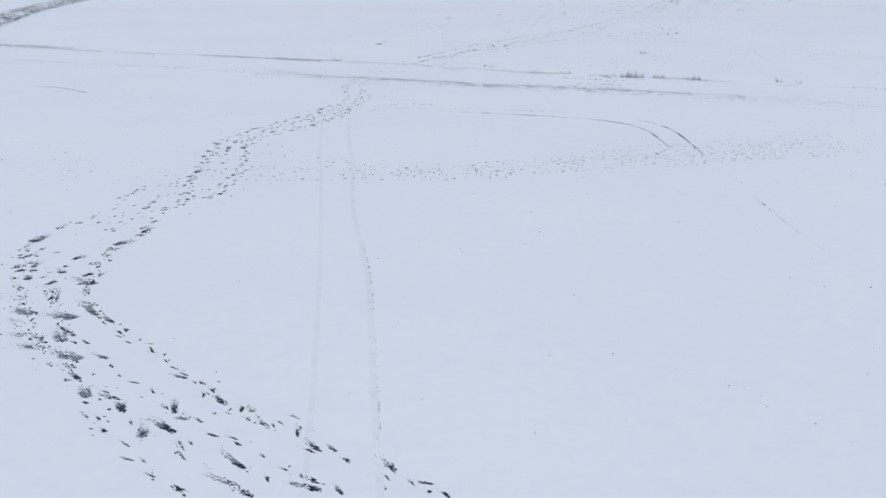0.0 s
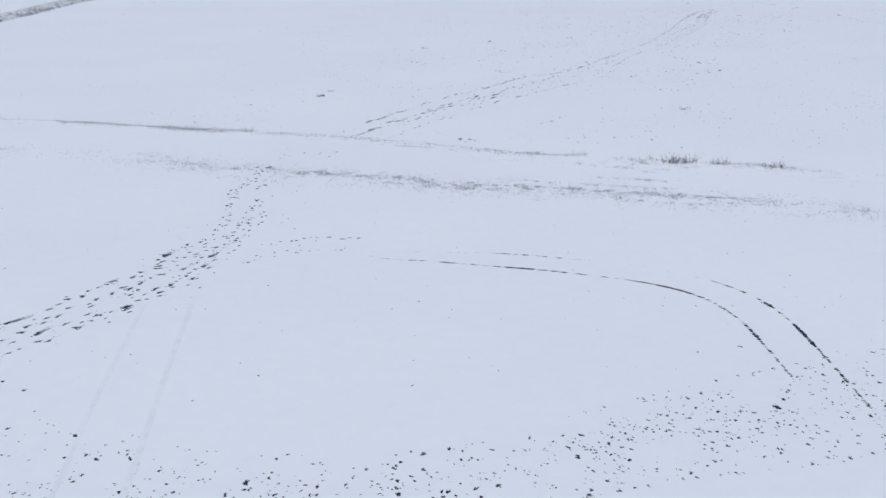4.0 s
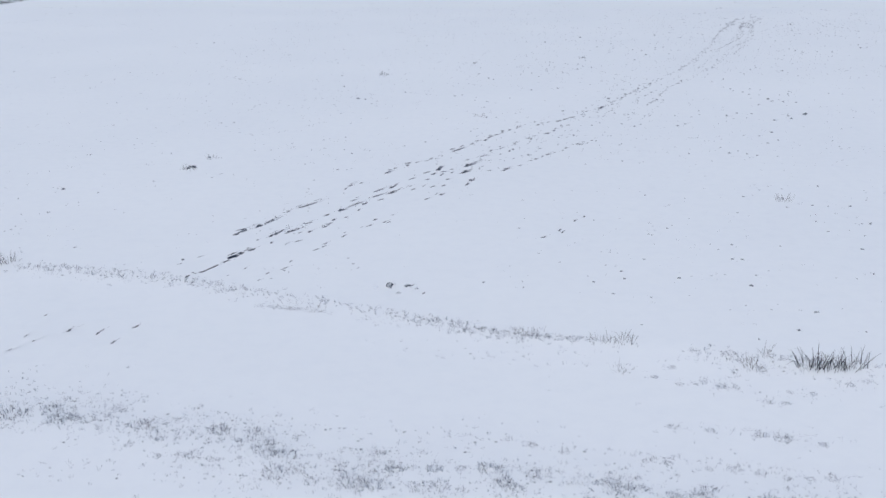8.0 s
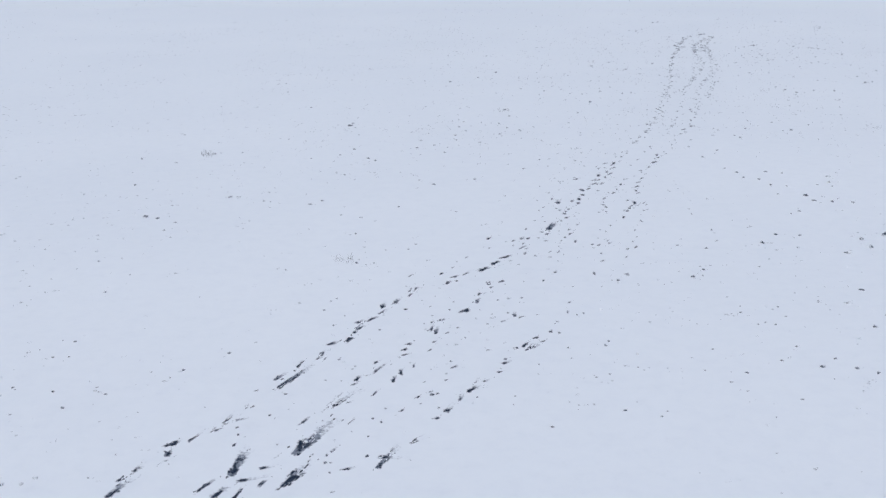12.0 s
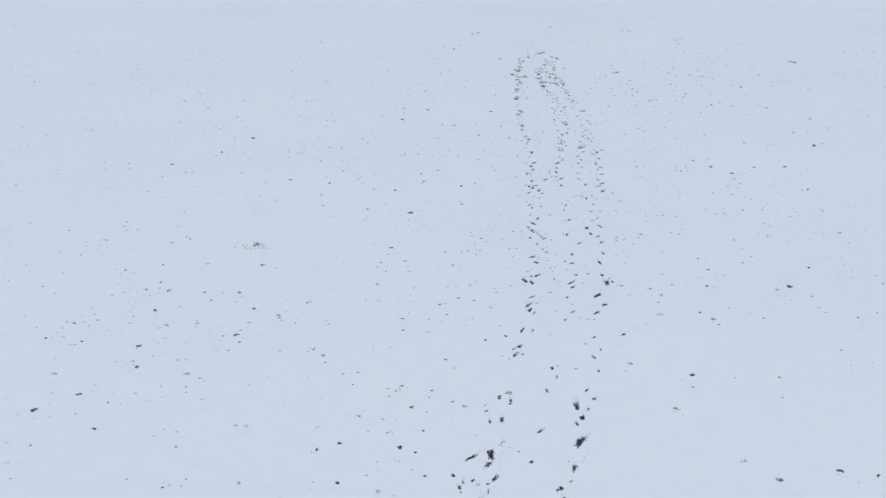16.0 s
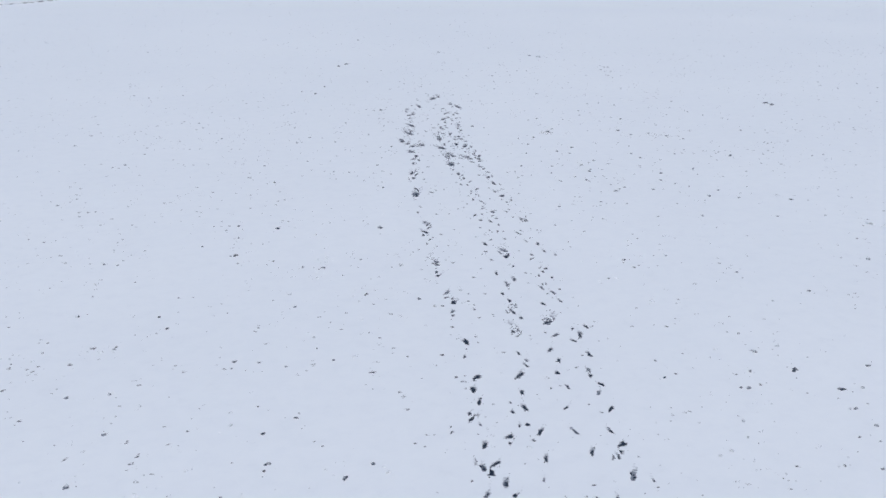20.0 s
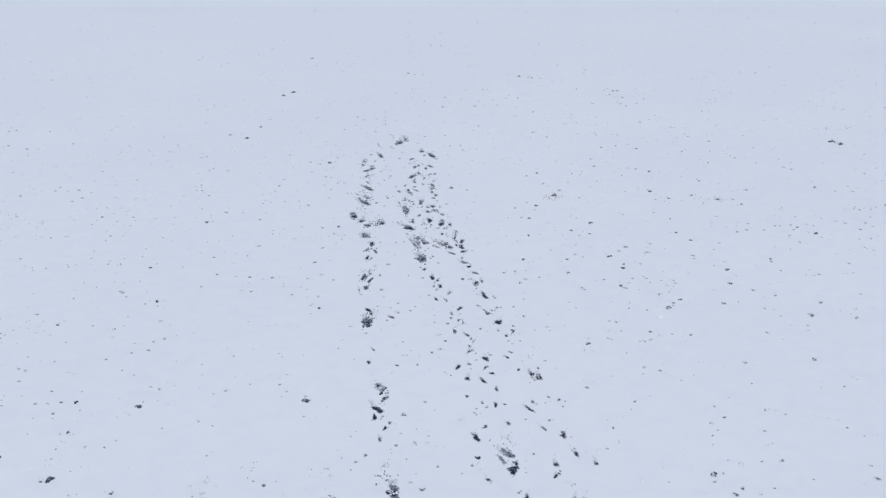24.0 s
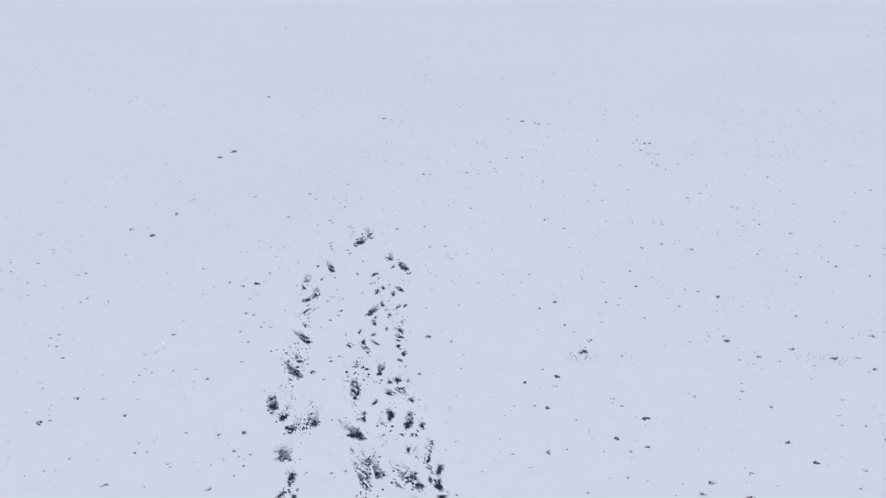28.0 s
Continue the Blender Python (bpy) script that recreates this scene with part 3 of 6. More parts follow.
CROSSING_2 = [
    (-8.2, 73.4, 0.09), (-7.5, 74.9, 0.12), (-8.7, 77.7, 0.13), (-11.4, 78.2, 0.13), (-5.2, 73.4, 0.11), (-3.6, 71.8, 0.11), (-10.6, 70.3, 0.13),
    (-11.1, 71.5, 0.11), (-11.9, 71.4, 0.11), (-12, 70, 0.11), (-11.4, 73.8, 0.09), (13, 79.8, 0.13), (13, 75.5, 0.12), (14, 76.3, 0.14),
    (15.5, 79.5, 0.13), (14.7, 81.8, 0.13), (17.4, 80.6, 0.18), (17.3, 76.2, 0.14), (18.8, 77.9, 0.15), (18.8, 76.7, 0.14), (20.7, 80, 0.15),
    (21.1, 82.9, 0.16), (23.1, 86.2, 0.14), (22.2, 79.4, 0.13), (18, 76.7, 0.14), (10.5, 77.5, 0.12), (8.9, 78.1, 0.12), (17.5, 86.7, 0.15),
]
TO_ROAD_1 = [
    (-11.3, 97.7, 0.22), (-11.2, 98.1, 0.25), (-11.1, 98.4, 0.22), (-11.6, 95.6, 0.19), (-11.3, 93.2, 0.18), (-11.1, 92.3, 0.15),
    (-11.1, 93.4, 0.18), (-10.3, 92.1, 0.13), (-10.2, 93, 0.11), (-10.4, 91.4, 0.13), (-10.6, 90.3, 0.15), (-9.8, 92.6, 0.18), (-9.5, 93.4, 0.18),
    (-9.5, 93.9, 0.21), (-9.9, 94.5, 0.12), (-9.6, 94.8, 0.19), (-9.5, 95.2, 0.14), (-9.4, 98.3, 0.17), (-9.9, 98.9, 0.15), (-9.2, 98.9, 0.20),
    (-8.8, 95.3, 0.21), (-9, 95.2, 0.16), (-8.6, 95.3, 0.14), (-8.4, 98.5, 0.22), (-8.5, 99, 0.20), (-8.8, 99.6, 0.18), (-9.5, 100.9, 0.18),
    (-10.1, 101.7, 0.16), (-7.9, 99.8, 0.18), (-7.7, 100.3, 0.18),
]
TO_ROAD_2 = [
    (-8.4, 100.8, 0.18), (-8.6, 101.7, 0.13), (-8.3, 102.1, 0.16), (-8.7, 103, 0.16), (-9.6, 103.4, 0.16), (-9.3, 102.4, 0.13), (-8.4, 103.2, 0.16),
    (-8, 102.7, 0.16), (-7.7, 102, 0.16), (-8.4, 106.1, 0.20), (-8.1, 104.7, 0.17), (-9.5, 105.8, 0.14), (-9.5, 106.7, 0.14), (-7.6, 104.3, 0.11),
    (-7.3, 105.7, 0.14), (-7.4, 103.2, 0.11), (-9.2, 104.7, 0.11), (-9.7, 104.4, 0.17), (-9.7, 105.5, 0.17), (-10.6, 101.3, 0.18), (-10.4, 100.3, 0.15),
    (-10, 102.4, 0.13), (-10.2, 97.5, 0.12), (-10.2, 96.7, 0.14), (-8.1, 93.9, 0.14), (-8.2, 92.4, 0.09), (-6.7, 98.1, 0.12), (-5.8, 101.6, 0.10),
    (-5.2, 99.2, 0.10), (-6.2, 98.5, 0.12),
]
TO_ROAD_3 = [
    (-3.7, 103, 0.16), (-3.3, 102.3, 0.11), (-4.7, 102.2, 0.13), (-3.4, 100.3, 0.18), (-2, 100.5, 0.15), (-1.6, 100.5, 0.13),
]
OVER_BANK_1 = [
    (-4.4, 133.6, 0.16), (-5.3, 135.7, 0.14), (-4.6, 136.9, 0.20), (-3.2, 136.1, 0.23), (-3.1, 137.4, 0.23), (-2.5, 138.1, 0.23),
    (-2, 138.8, 0.18), (-2, 135.1, 0.14), (-0.8, 134.4, 0.16), (-2.6, 134, 0.14), (-0.1, 135.2, 0.17), (-0, 136.3, 0.14), (-1, 133.4, 0.11),
    (1.3, 138.8, 0.15), (1, 138.3, 0.18), (2.1, 140.7, 0.18), (-7.6, 127.1, 0.28), (-7.4, 127.5, 0.19), (-6.3, 126.9, 0.21), (-5, 127.6, 0.21),
    (-9.2, 128.8, 0.12), (-9.1, 126.5, 0.14), (-8.6, 126, 0.12), (-5.4, 125.9, 0.23), (-9.2, 125, 0.14), (3.4, 135.4, 0.08), (5, 133, 0.18),
    (6.1, 132.9, 0.16), (6.7, 131.9, 0.13),
]
SLOPE_1 = [
    (-3.1, 141.9, 0.11), (-3.5, 141.2, 0.22), (-3.5, 141.8, 0.15), (-2.9, 142.1, 0.15), (-2.7, 142.5, 0.19), (-2.6, 142.8, 0.19),
    (-2.3, 143.3, 0.19), (-2.2, 143.6, 0.18), (-2, 144, 0.16), (-1.6, 145.5, 0.10), (-1.6, 145.8, 0.17), (-0.9, 146.7, 0.21),
    (-1, 146.4, 0.13), (-0.7, 147.2, 0.17), (-0.3, 148.3, 0.13), (-1.7, 140.7, 0.18), (-1.6, 141.1, 0.24), (-1.5, 141.4, 0.22),
    (-1.1, 141.1, 0.11), (-0.9, 141.4, 0.18), (-0.8, 141.7, 0.18), (-0.7, 142.5, 0.15), (-0.5, 142.2, 0.15), (-0.3, 142.4, 0.11),
    (-0.2, 143.1, 0.19), (-0.1, 143.2, 0.12), (0.9, 142.6, 0.17), (0.8, 143, 0.10), (0.2, 141.5, 0.13), (-0.3, 141.3, 0.09),
]
SLOPE_2 = [
    (2.1, 141.4, 0.09), (1.2, 143.9, 0.12), (0.7, 144.9, 0.14), (1.4, 146, 0.19), (1.2, 145.8, 0.10), (1.8, 144.4, 0.10), (1.9, 147, 0.19),
    (2.6, 147.5, 0.17), (2.4, 146, 0.10), (1.9, 148.3, 0.13), (2, 149, 0.07), (3.1, 149.3, 0.18), (3.5, 148.5, 0.11), (3.1, 150.6, 0.16),
    (4, 150.2, 0.18), (4, 151.7, 0.17), (3.3, 142.8, 0.11), (3.5, 144, 0.12), (4.1, 143.6, 0.15), (4.3, 143.5, 0.08), (4.4, 145, 0.08),
    (2.9, 142.5, 0.07), (-0.2, 139.7, 0.12), (-1.5, 139.4, 0.10), (-2.3, 139.9, 0.09), (-0.7, 139.2, 0.10), (1.3, 139.3, 0.10), (1.3, 152, 0.17),
    (1.1, 151.1, 0.14), (1.9, 152.7, 0.12),
]
SLOPE_3 = [
    (3.4, 155.7, 0.18), (3.5, 156.5, 0.13), (4.4, 157.2, 0.11), (5.2, 158.9, 0.14), (6, 159.6, 0.14), (5.1, 154, 0.15), (6, 155.8, 0.15),
    (6.8, 156.7, 0.18), (7, 155.2, 0.10), (6.1, 153.8, 0.12), (7.4, 153.9, 0.12), (7.7, 155.9, 0.13), (8.5, 156, 0.23), (8.8, 158.1, 0.27),
    (8.6, 157.8, 0.16), (4.5, 151.2, 0.16), (5, 151.7, 0.14), (5.3, 151.1, 0.12), (5.9, 152, 0.12), (6.5, 151.9, 0.12), (7.2, 152.2, 0.12),
    (6.8, 150, 0.11), (7.1, 149.9, 0.13), (6.2, 148.7, 0.11), (8.7, 152.6, 0.17), (8.9, 153.6, 0.17), (11.2, 156.7, 0.16), (11.7, 158, 0.13),
    (11.2, 163.8, 0.15), (9.7, 161, 0.17),
]
SLOPE_4 = [
    (8.7, 159.8, 0.14), (7.8, 162.8, 0.18), (8.2, 163.6, 0.12), (9, 165.1, 0.15), (10.4, 167.8, 0.16), (14.7, 162.2, 0.14), (9.6, 157.5, 0.13),
    (11.1, 161.8, 0.09), (9.7, 159.4, 0.08), (17.2, 165.5, 0.15), (15.3, 145.1, 0.10), (14.7, 144.2, 0.08), (13.7, 142.3, 0.11),
    (13.8, 141.9, 0.11), (12.7, 140.9, 0.11),
]
UPPER_SLOPE_1 = [
    (12.9, 172.5, 0.22), (13.1, 172.7, 0.17), (12.8, 171.9, 0.12), (12.9, 174.5, 0.13), (10.6, 168.6, 0.11), (12, 170.8, 0.12), (9.3, 165.4, 0.18),
    (9.8, 166.8, 0.08), (8.3, 164.5, 0.16), (7.8, 163.3, 0.11), (6.9, 162.4, 0.06), (6.9, 161.1, 0.07), (6.1, 159.8, 0.10), (9.9, 161.3, 0.14),
    (9.8, 161.6, 0.11), (10.2, 161.2, 0.13), (10.3, 159.8, 0.12), (12, 164.9, 0.12), (12.1, 163.5, 0.14), (11.8, 162.9, 0.15),
    (12.6, 161.4, 0.11), (12.6, 164.1, 0.10), (11.3, 159.6, 0.09), (12, 160.4, 0.11), (13.6, 168.4, 0.13), (13.9, 168.7, 0.09),
    (14.1, 167.3, 0.09), (13.5, 166.4, 0.10), (13.3, 165.6, 0.10), (14.4, 169.9, 0.09),
]
UPPER_SLOPE_2 = [
    (14.4, 174.7, 0.13), (15, 175.6, 0.10), (15.7, 170.8, 0.16), (16.4, 171.9, 0.14), (16.5, 172.6, 0.15), (15.9, 172.4, 0.10),
    (17.1, 173.4, 0.15), (16.5, 173.3, 0.10), (17.1, 169, 0.14), (16.5, 168.4, 0.11), (17.3, 168.8, 0.09), (17.4, 165.6, 0.19),
    (17.6, 166.5, 0.13), (17.8, 166.1, 0.13), (18.3, 167.1, 0.13), (19.7, 170.4, 0.09), (19.4, 169.2, 0.11), (19.8, 174.5, 0.13),
    (20.8, 181.8, 0.27), (21.6, 183.3, 0.21), (22.2, 187.1, 0.22), (19.9, 180.1, 0.11), (18.8, 177.5, 0.14), (19, 178.3, 0.11),
    (21.7, 179.3, 0.14), (23.4, 178.9, 0.14), (22.4, 176, 0.11), (21.6, 174.1, 0.13), (23.1, 174, 0.10), (17.3, 180.3, 0.17),
]
UPPER_SLOPE_3 = [
    (20.4, 165.9, 0.08), (15.8, 177.1, 0.11), (17.9, 176.4, 0.08), (14.1, 161.2, 0.16), (14.1, 163.9, 0.14),
]
TURN_1 = [
    (27.9, 197, 0.24), (26.6, 195.9, 0.16), (26.9, 194.8, 0.13), (26.4, 193.2, 0.15), (25.8, 192.5, 0.15), (25.5, 191.4, 0.14),
    (24.8, 190.5, 0.16), (24.4, 192.9, 0.22), (23.6, 187.8, 0.20), (23.2, 186.6, 0.19), (22.5, 185.5, 0.14), (22.7, 185.8, 0.10),
    (22.6, 182.7, 0.14), (22.4, 182.4, 0.12), (21.8, 181.5, 0.21), (21.9, 181, 0.17), (21.7, 180.7, 0.13), (21.3, 180.1, 0.11),
    (21, 179.5, 0.11), (26.8, 186.3, 0.21), (26.7, 186.7, 0.22), (27.2, 186.6, 0.13), (26.3, 186, 0.17), (22, 188, 0.13),
    (22.1, 188.6, 0.09), (22.1, 187.6, 0.11), (21.2, 186.2, 0.10), (20.8, 184.2, 0.08), (20.2, 183.4, 0.10), (19.5, 181.8, 0.11),
]
TURN_2 = [
    (18.5, 179.7, 0.12), (18.4, 178.9, 0.10), (24.9, 187, 0.11), (26.4, 190, 0.09), (25.7, 189.2, 0.09), (24.5, 185.3, 0.08),
    (24.2, 182.1, 0.10), (23.7, 181, 0.09), (23.4, 179.3, 0.11), (23.3, 179.6, 0.07), (22.8, 178.6, 0.14), (22.6, 177.2, 0.10),
    (25.7, 185.1, 0.10), (26.8, 185, 0.10), (26.1, 182.8, 0.10), (25.3, 181.1, 0.10), (25.1, 179.9, 0.09), (24.7, 179.1, 0.09),
    (24.6, 178.1, 0.14), (23.7, 176.5, 0.12), (20.1, 177.7, 0.10), (19.9, 176.8, 0.15), (20.5, 177.6, 0.12), (20.7, 178.6, 0.09),
    (29.1, 194.4, 0.10), (28.8, 192.9, 0.10), (27.5, 192.6, 0.10), (21.5, 196.2, 0.13), (19.3, 189, 0.09), (27.3, 179.3, 0.09),
]
TURN_3 = [
    (29.3, 184, 0.10),
]
STRAIGHT_1 = [
    (37.8, 220.3, 0.15), (36.7, 218.6, 0.12), (36.7, 218, 0.12), (36.8, 217.5, 0.09), (36.8, 216.9, 0.11), (36.2, 215.9, 0.11),
    (36.2, 216.9, 0.09), (35.3, 214.1, 0.15), (35.3, 213.6, 0.14), (35.2, 213.3, 0.12), (34.6, 211.6, 0.10), (35.2, 211, 0.10),
    (34.1, 210.8, 0.11), (33.9, 211.1, 0.12), (35.7, 210.4, 0.15), (35.6, 209.9, 0.13), (38.2, 215.5, 0.11), (37.2, 214, 0.13),
    (36.7, 212.8, 0.10), (36.3, 211.3, 0.10), (39.3, 215.4, 0.13), (38.7, 213.8, 0.13), (38, 212.6, 0.12), (37.4, 211, 0.12),
    (37.2, 210, 0.17), (37.5, 210.1, 0.10), (36.2, 208.7, 0.13), (36, 207.6, 0.14), (35.4, 206.9, 0.12), (34.5, 207.2, 0.12),
]
STRAIGHT_2 = [
    (34.9, 208.8, 0.09), (34.4, 209.5, 0.09), (33.5, 209.2, 0.11), (33.5, 208.6, 0.11), (33, 208.3, 0.12), (32.9, 207.8, 0.12),
    (33, 207.5, 0.10), (39.4, 216.9, 0.14), (38.1, 217.1, 0.14), (40.3, 218.2, 0.12), (31.9, 205.9, 0.11), (32.3, 205.8, 0.10),
    (35.5, 204.6, 0.11),
]
WALK_1 = [
    (45.1, 243.3, 0.16), (45, 243.8, 0.19), (45.6, 244.7, 0.14), (44.6, 242, 0.13), (44, 239.5, 0.15), (44, 238.7, 0.12),
    (43.4, 237.5, 0.12), (42.6, 235.1, 0.11), (42.7, 234.6, 0.15), (42.1, 233.4, 0.10), (41.8, 231.7, 0.14), (41.3, 230.9, 0.17),
    (41.2, 230.7, 0.13), (41.2, 230.3, 0.17), (41.1, 230, 0.11), (40.5, 229.4, 0.13), (40.5, 229.1, 0.15), (40.5, 228.6, 0.07),
    (39.5, 228.5, 0.07), (40.1, 227.4, 0.14), (39.5, 226.6, 0.15), (39.5, 226.2, 0.12), (39.6, 225.9, 0.17), (39.9, 226.1, 0.10),
    (39, 224.9, 0.13), (45.8, 236.9, 0.19), (44.9, 235, 0.18), (44.8, 234.5, 0.13), (44, 232.9, 0.10), (43.9, 232.2, 0.14),
]
WALK_2 = [
    (43.8, 231.9, 0.10), (43.2, 231.3, 0.16), (42.7, 230.1, 0.12), (42.5, 229.7, 0.11), (42.3, 229.1, 0.13), (41.8, 229, 0.11),
    (41.6, 228.1, 0.11), (41, 227.6, 0.14), (40.9, 227.3, 0.11), (39.7, 225.2, 0.15), (39.7, 224.6, 0.10), (42, 227.5, 0.11),
    (41.4, 226, 0.12), (40.8, 225, 0.08), (46.4, 235.2, 0.20), (46, 233.9, 0.13), (45.2, 232.8, 0.15), (45, 231.8, 0.12),
    (44.5, 231, 0.10), (44.3, 229.9, 0.10), (43.5, 228.6, 0.09), (46.9, 233.6, 0.15), (46.4, 233.2, 0.13), (46.3, 231.9, 0.13),
    (45.6, 230.8, 0.14), (45.5, 230.5, 0.12), (45.4, 229.6, 0.12), (45, 229.1, 0.10), (44.8, 228, 0.11), (44, 226.7, 0.11),
]
WALK_3 = [
    (43, 227.1, 0.12), (42.8, 225.8, 0.12), (43.9, 225.9, 0.14), (43.5, 225.5, 0.17), (43.4, 225.3, 0.10), (43.2, 224.2, 0.13),
    (43.6, 223.8, 0.07), (47.1, 236.8, 0.12), (48.1, 238.9, 0.10), (49.5, 242.5, 0.11), (46.8, 239.5, 0.12),
]
LINES_1 = [
    (53.6, 268.5, 0.25), (54.1, 269.3, 0.23), (52.9, 265.3, 0.21), (53.2, 265.3, 0.16), (52.4, 264.9, 0.21), (52.1, 263.9, 0.13),
    (51.3, 262, 0.17), (51.4, 261.5, 0.14), (50.8, 260.7, 0.12), (49.9, 258.6, 0.20), (49.9, 258, 0.13), (50.4, 259.1, 0.14),
    (49.2, 257.2, 0.15), (48.8, 254.8, 0.18), (48.4, 254.7, 0.16), (48.6, 254.2, 0.10), (48.1, 253.6, 0.16), (47.7, 251.7, 0.09),
    (47.2, 250.8, 0.11), (46.8, 249.5, 0.10), (46.7, 248.1, 0.16), (46.6, 247.8, 0.08), (46.1, 247.2, 0.13), (46.1, 246.4, 0.11),
    (45.7, 245.8, 0.12), (54.1, 264.1, 0.18), (53.8, 263.3, 0.13), (53.4, 261.5, 0.25), (52.8, 260.2, 0.17), (52.8, 259.5, 0.26),
]
LINES_2 = [
    (52.8, 259.8, 0.17), (52.4, 258.6, 0.11), (52.1, 256.5, 0.15), (52.2, 255.5, 0.11), (51.8, 255, 0.10), (51.4, 253.4, 0.10),
    (51.4, 252.8, 0.10), (50.9, 252, 0.12), (51.1, 251.1, 0.09), (50.6, 250.2, 0.16), (50.7, 250.1, 0.11), (49.6, 248.3, 0.15),
    (49.6, 248.1, 0.10), (50.1, 249.1, 0.11), (50.8, 249.4, 0.16), (50.5, 248.8, 0.12), (50, 247.9, 0.12), (50.1, 247.2, 0.08),
    (55.6, 263.7, 0.21), (54.5, 260.5, 0.24), (55.2, 260.9, 0.17), (54.3, 258.2, 0.16), (53.8, 256.9, 0.16), (54.1, 257, 0.13),
    (53.6, 256.1, 0.13), (53.6, 255.6, 0.19), (53.3, 254.5, 0.17), (52.7, 253.1, 0.14), (53.2, 253.2, 0.10), (52.6, 252, 0.16),
]
LINES_3 = [
    (52.6, 251, 0.13), (52.3, 250.8, 0.11), (51.8, 249.5, 0.09), (51.5, 249.2, 0.11), (51.4, 248.2, 0.07), (51.6, 247.7, 0.17),
    (51.7, 247.4, 0.15), (51.5, 247.4, 0.14), (49.6, 246.3, 0.08), (49.3, 246.6, 0.08), (49.4, 245.1, 0.11), (50.4, 245.6, 0.11),
    (50.7, 246, 0.08), (51.3, 246.1, 0.08), (51.5, 245.8, 0.06), (48.7, 245.2, 0.09), (50.2, 244.4, 0.08), (50.5, 243.8, 0.12),
    (48.2, 244.7, 0.14), (56.2, 265.8, 0.22), (56.1, 267.3, 0.20), (55.5, 264.9, 0.16),
]
END_1 = [
    (60.1, 280.2, 0.32), (60.8, 280.8, 0.24), (59.6, 280, 0.16), (59.2, 279, 0.10), (57.8, 277.3, 0.20), (58.6, 276.4, 0.12),
    (57.1, 276.5, 0.10), (56.4, 275, 0.21), (55.9, 274.6, 0.18), (56.2, 275.9, 0.21), (55.5, 273.5, 0.13), (55.1, 272, 0.13),
    (54.9, 271.1, 0.10), (54.4, 270.6, 0.16), (54.1, 270.7, 0.10), (53.5, 268.3, 0.23), (53.6, 267.6, 0.08), (52.3, 266.6, 0.25),
    (52.4, 265.8, 0.21), (53, 266.7, 0.11), (52.9, 265, 0.23), (52.7, 264.7, 0.17), (52.5, 264.2, 0.10), (51.9, 263.4, 0.10),
    (51.6, 262.3, 0.16), (51.2, 261.7, 0.18), (60.6, 276.1, 0.20), (60.5, 275.5, 0.15), (60.5, 277.5, 0.18), (60.2, 276.5, 0.12),
]
END_2 = [
    (58.6, 274, 0.21), (59.3, 274.1, 0.19), (59.5, 273.9, 0.14), (58.3, 272.8, 0.13), (59, 272.3, 0.13), (57.6, 272.2, 0.18),
    (57.4, 271.3, 0.13), (58, 271, 0.15), (58.3, 270.8, 0.13), (56.9, 270.2, 0.13), (56.6, 270.7, 0.08), (56.1, 270.7, 0.08),
    (55.8, 268.9, 0.16), (56.1, 268.8, 0.16), (55.7, 268, 0.14), (55.1, 267.2, 0.30), (54.9, 266.4, 0.22), (54.8, 265.8, 0.18),
    (55.7, 266.8, 0.13), (55.9, 266.8, 0.13), (55.4, 266.6, 0.11), (56.1, 266.5, 0.13), (56.5, 266.6, 0.15), (55.9, 265.6, 0.15),
    (56.1, 264.8, 0.16), (55.2, 265.4, 0.13), (55.3, 264.4, 0.16), (55.9, 263.6, 0.10), (54.4, 264.4, 0.16), (54.3, 263.6, 0.10),
]
END_3 = [
    (53.7, 262, 0.14), (53.3, 261.8, 0.13), (53.3, 261.1, 0.20), (53.5, 261.3, 0.14), (54.3, 261.1, 0.16), (54.4, 260.2, 0.18),
    (54.9, 262.2, 0.11), (55.1, 262.2, 0.10), (55.2, 261.5, 0.16), (55.1, 261.2, 0.11), (55, 260.2, 0.14), (55, 260, 0.08),
    (54.9, 263.2, 0.14), (55.2, 263.1, 0.10),
]
ROAD_SIDE_1 = [
    (-10.6, 114.3, 0.14), (-10.5, 114.4, 0.12), (-9.2, 115.2, 0.15), (-9.1, 115.5, 0.12), (-9.6, 117.2, 0.08), (-10.1, 119.1, 0.13),
    (-10.3, 116.1, 0.10), (-10.6, 113.2, 0.12), (-9.9, 112.1, 0.09), (-8.5, 111.5, 0.16), (-8.1, 106.7, 0.12), (-7.2, 106.2, 0.10), (-7.9, 107.2, 0.08),
    (-7.4, 107.4, 0.08), (-9.4, 121.3, 0.19),
]
ON_ROAD_1 = [
    (-10.8, 113.1, 0.16), (-10.2, 112.3, 0.16), (-10.8, 114.2, 0.17), (-9.1, 114.8, 0.17), (-9.6, 116.9, 0.14), (-10.3, 115.1, 0.13),
    (-8.7, 115.8, 0.13), (-10.4, 121.6, 0.15), (-9.5, 121.6, 0.22), (-9.6, 119.9, 0.14),
]
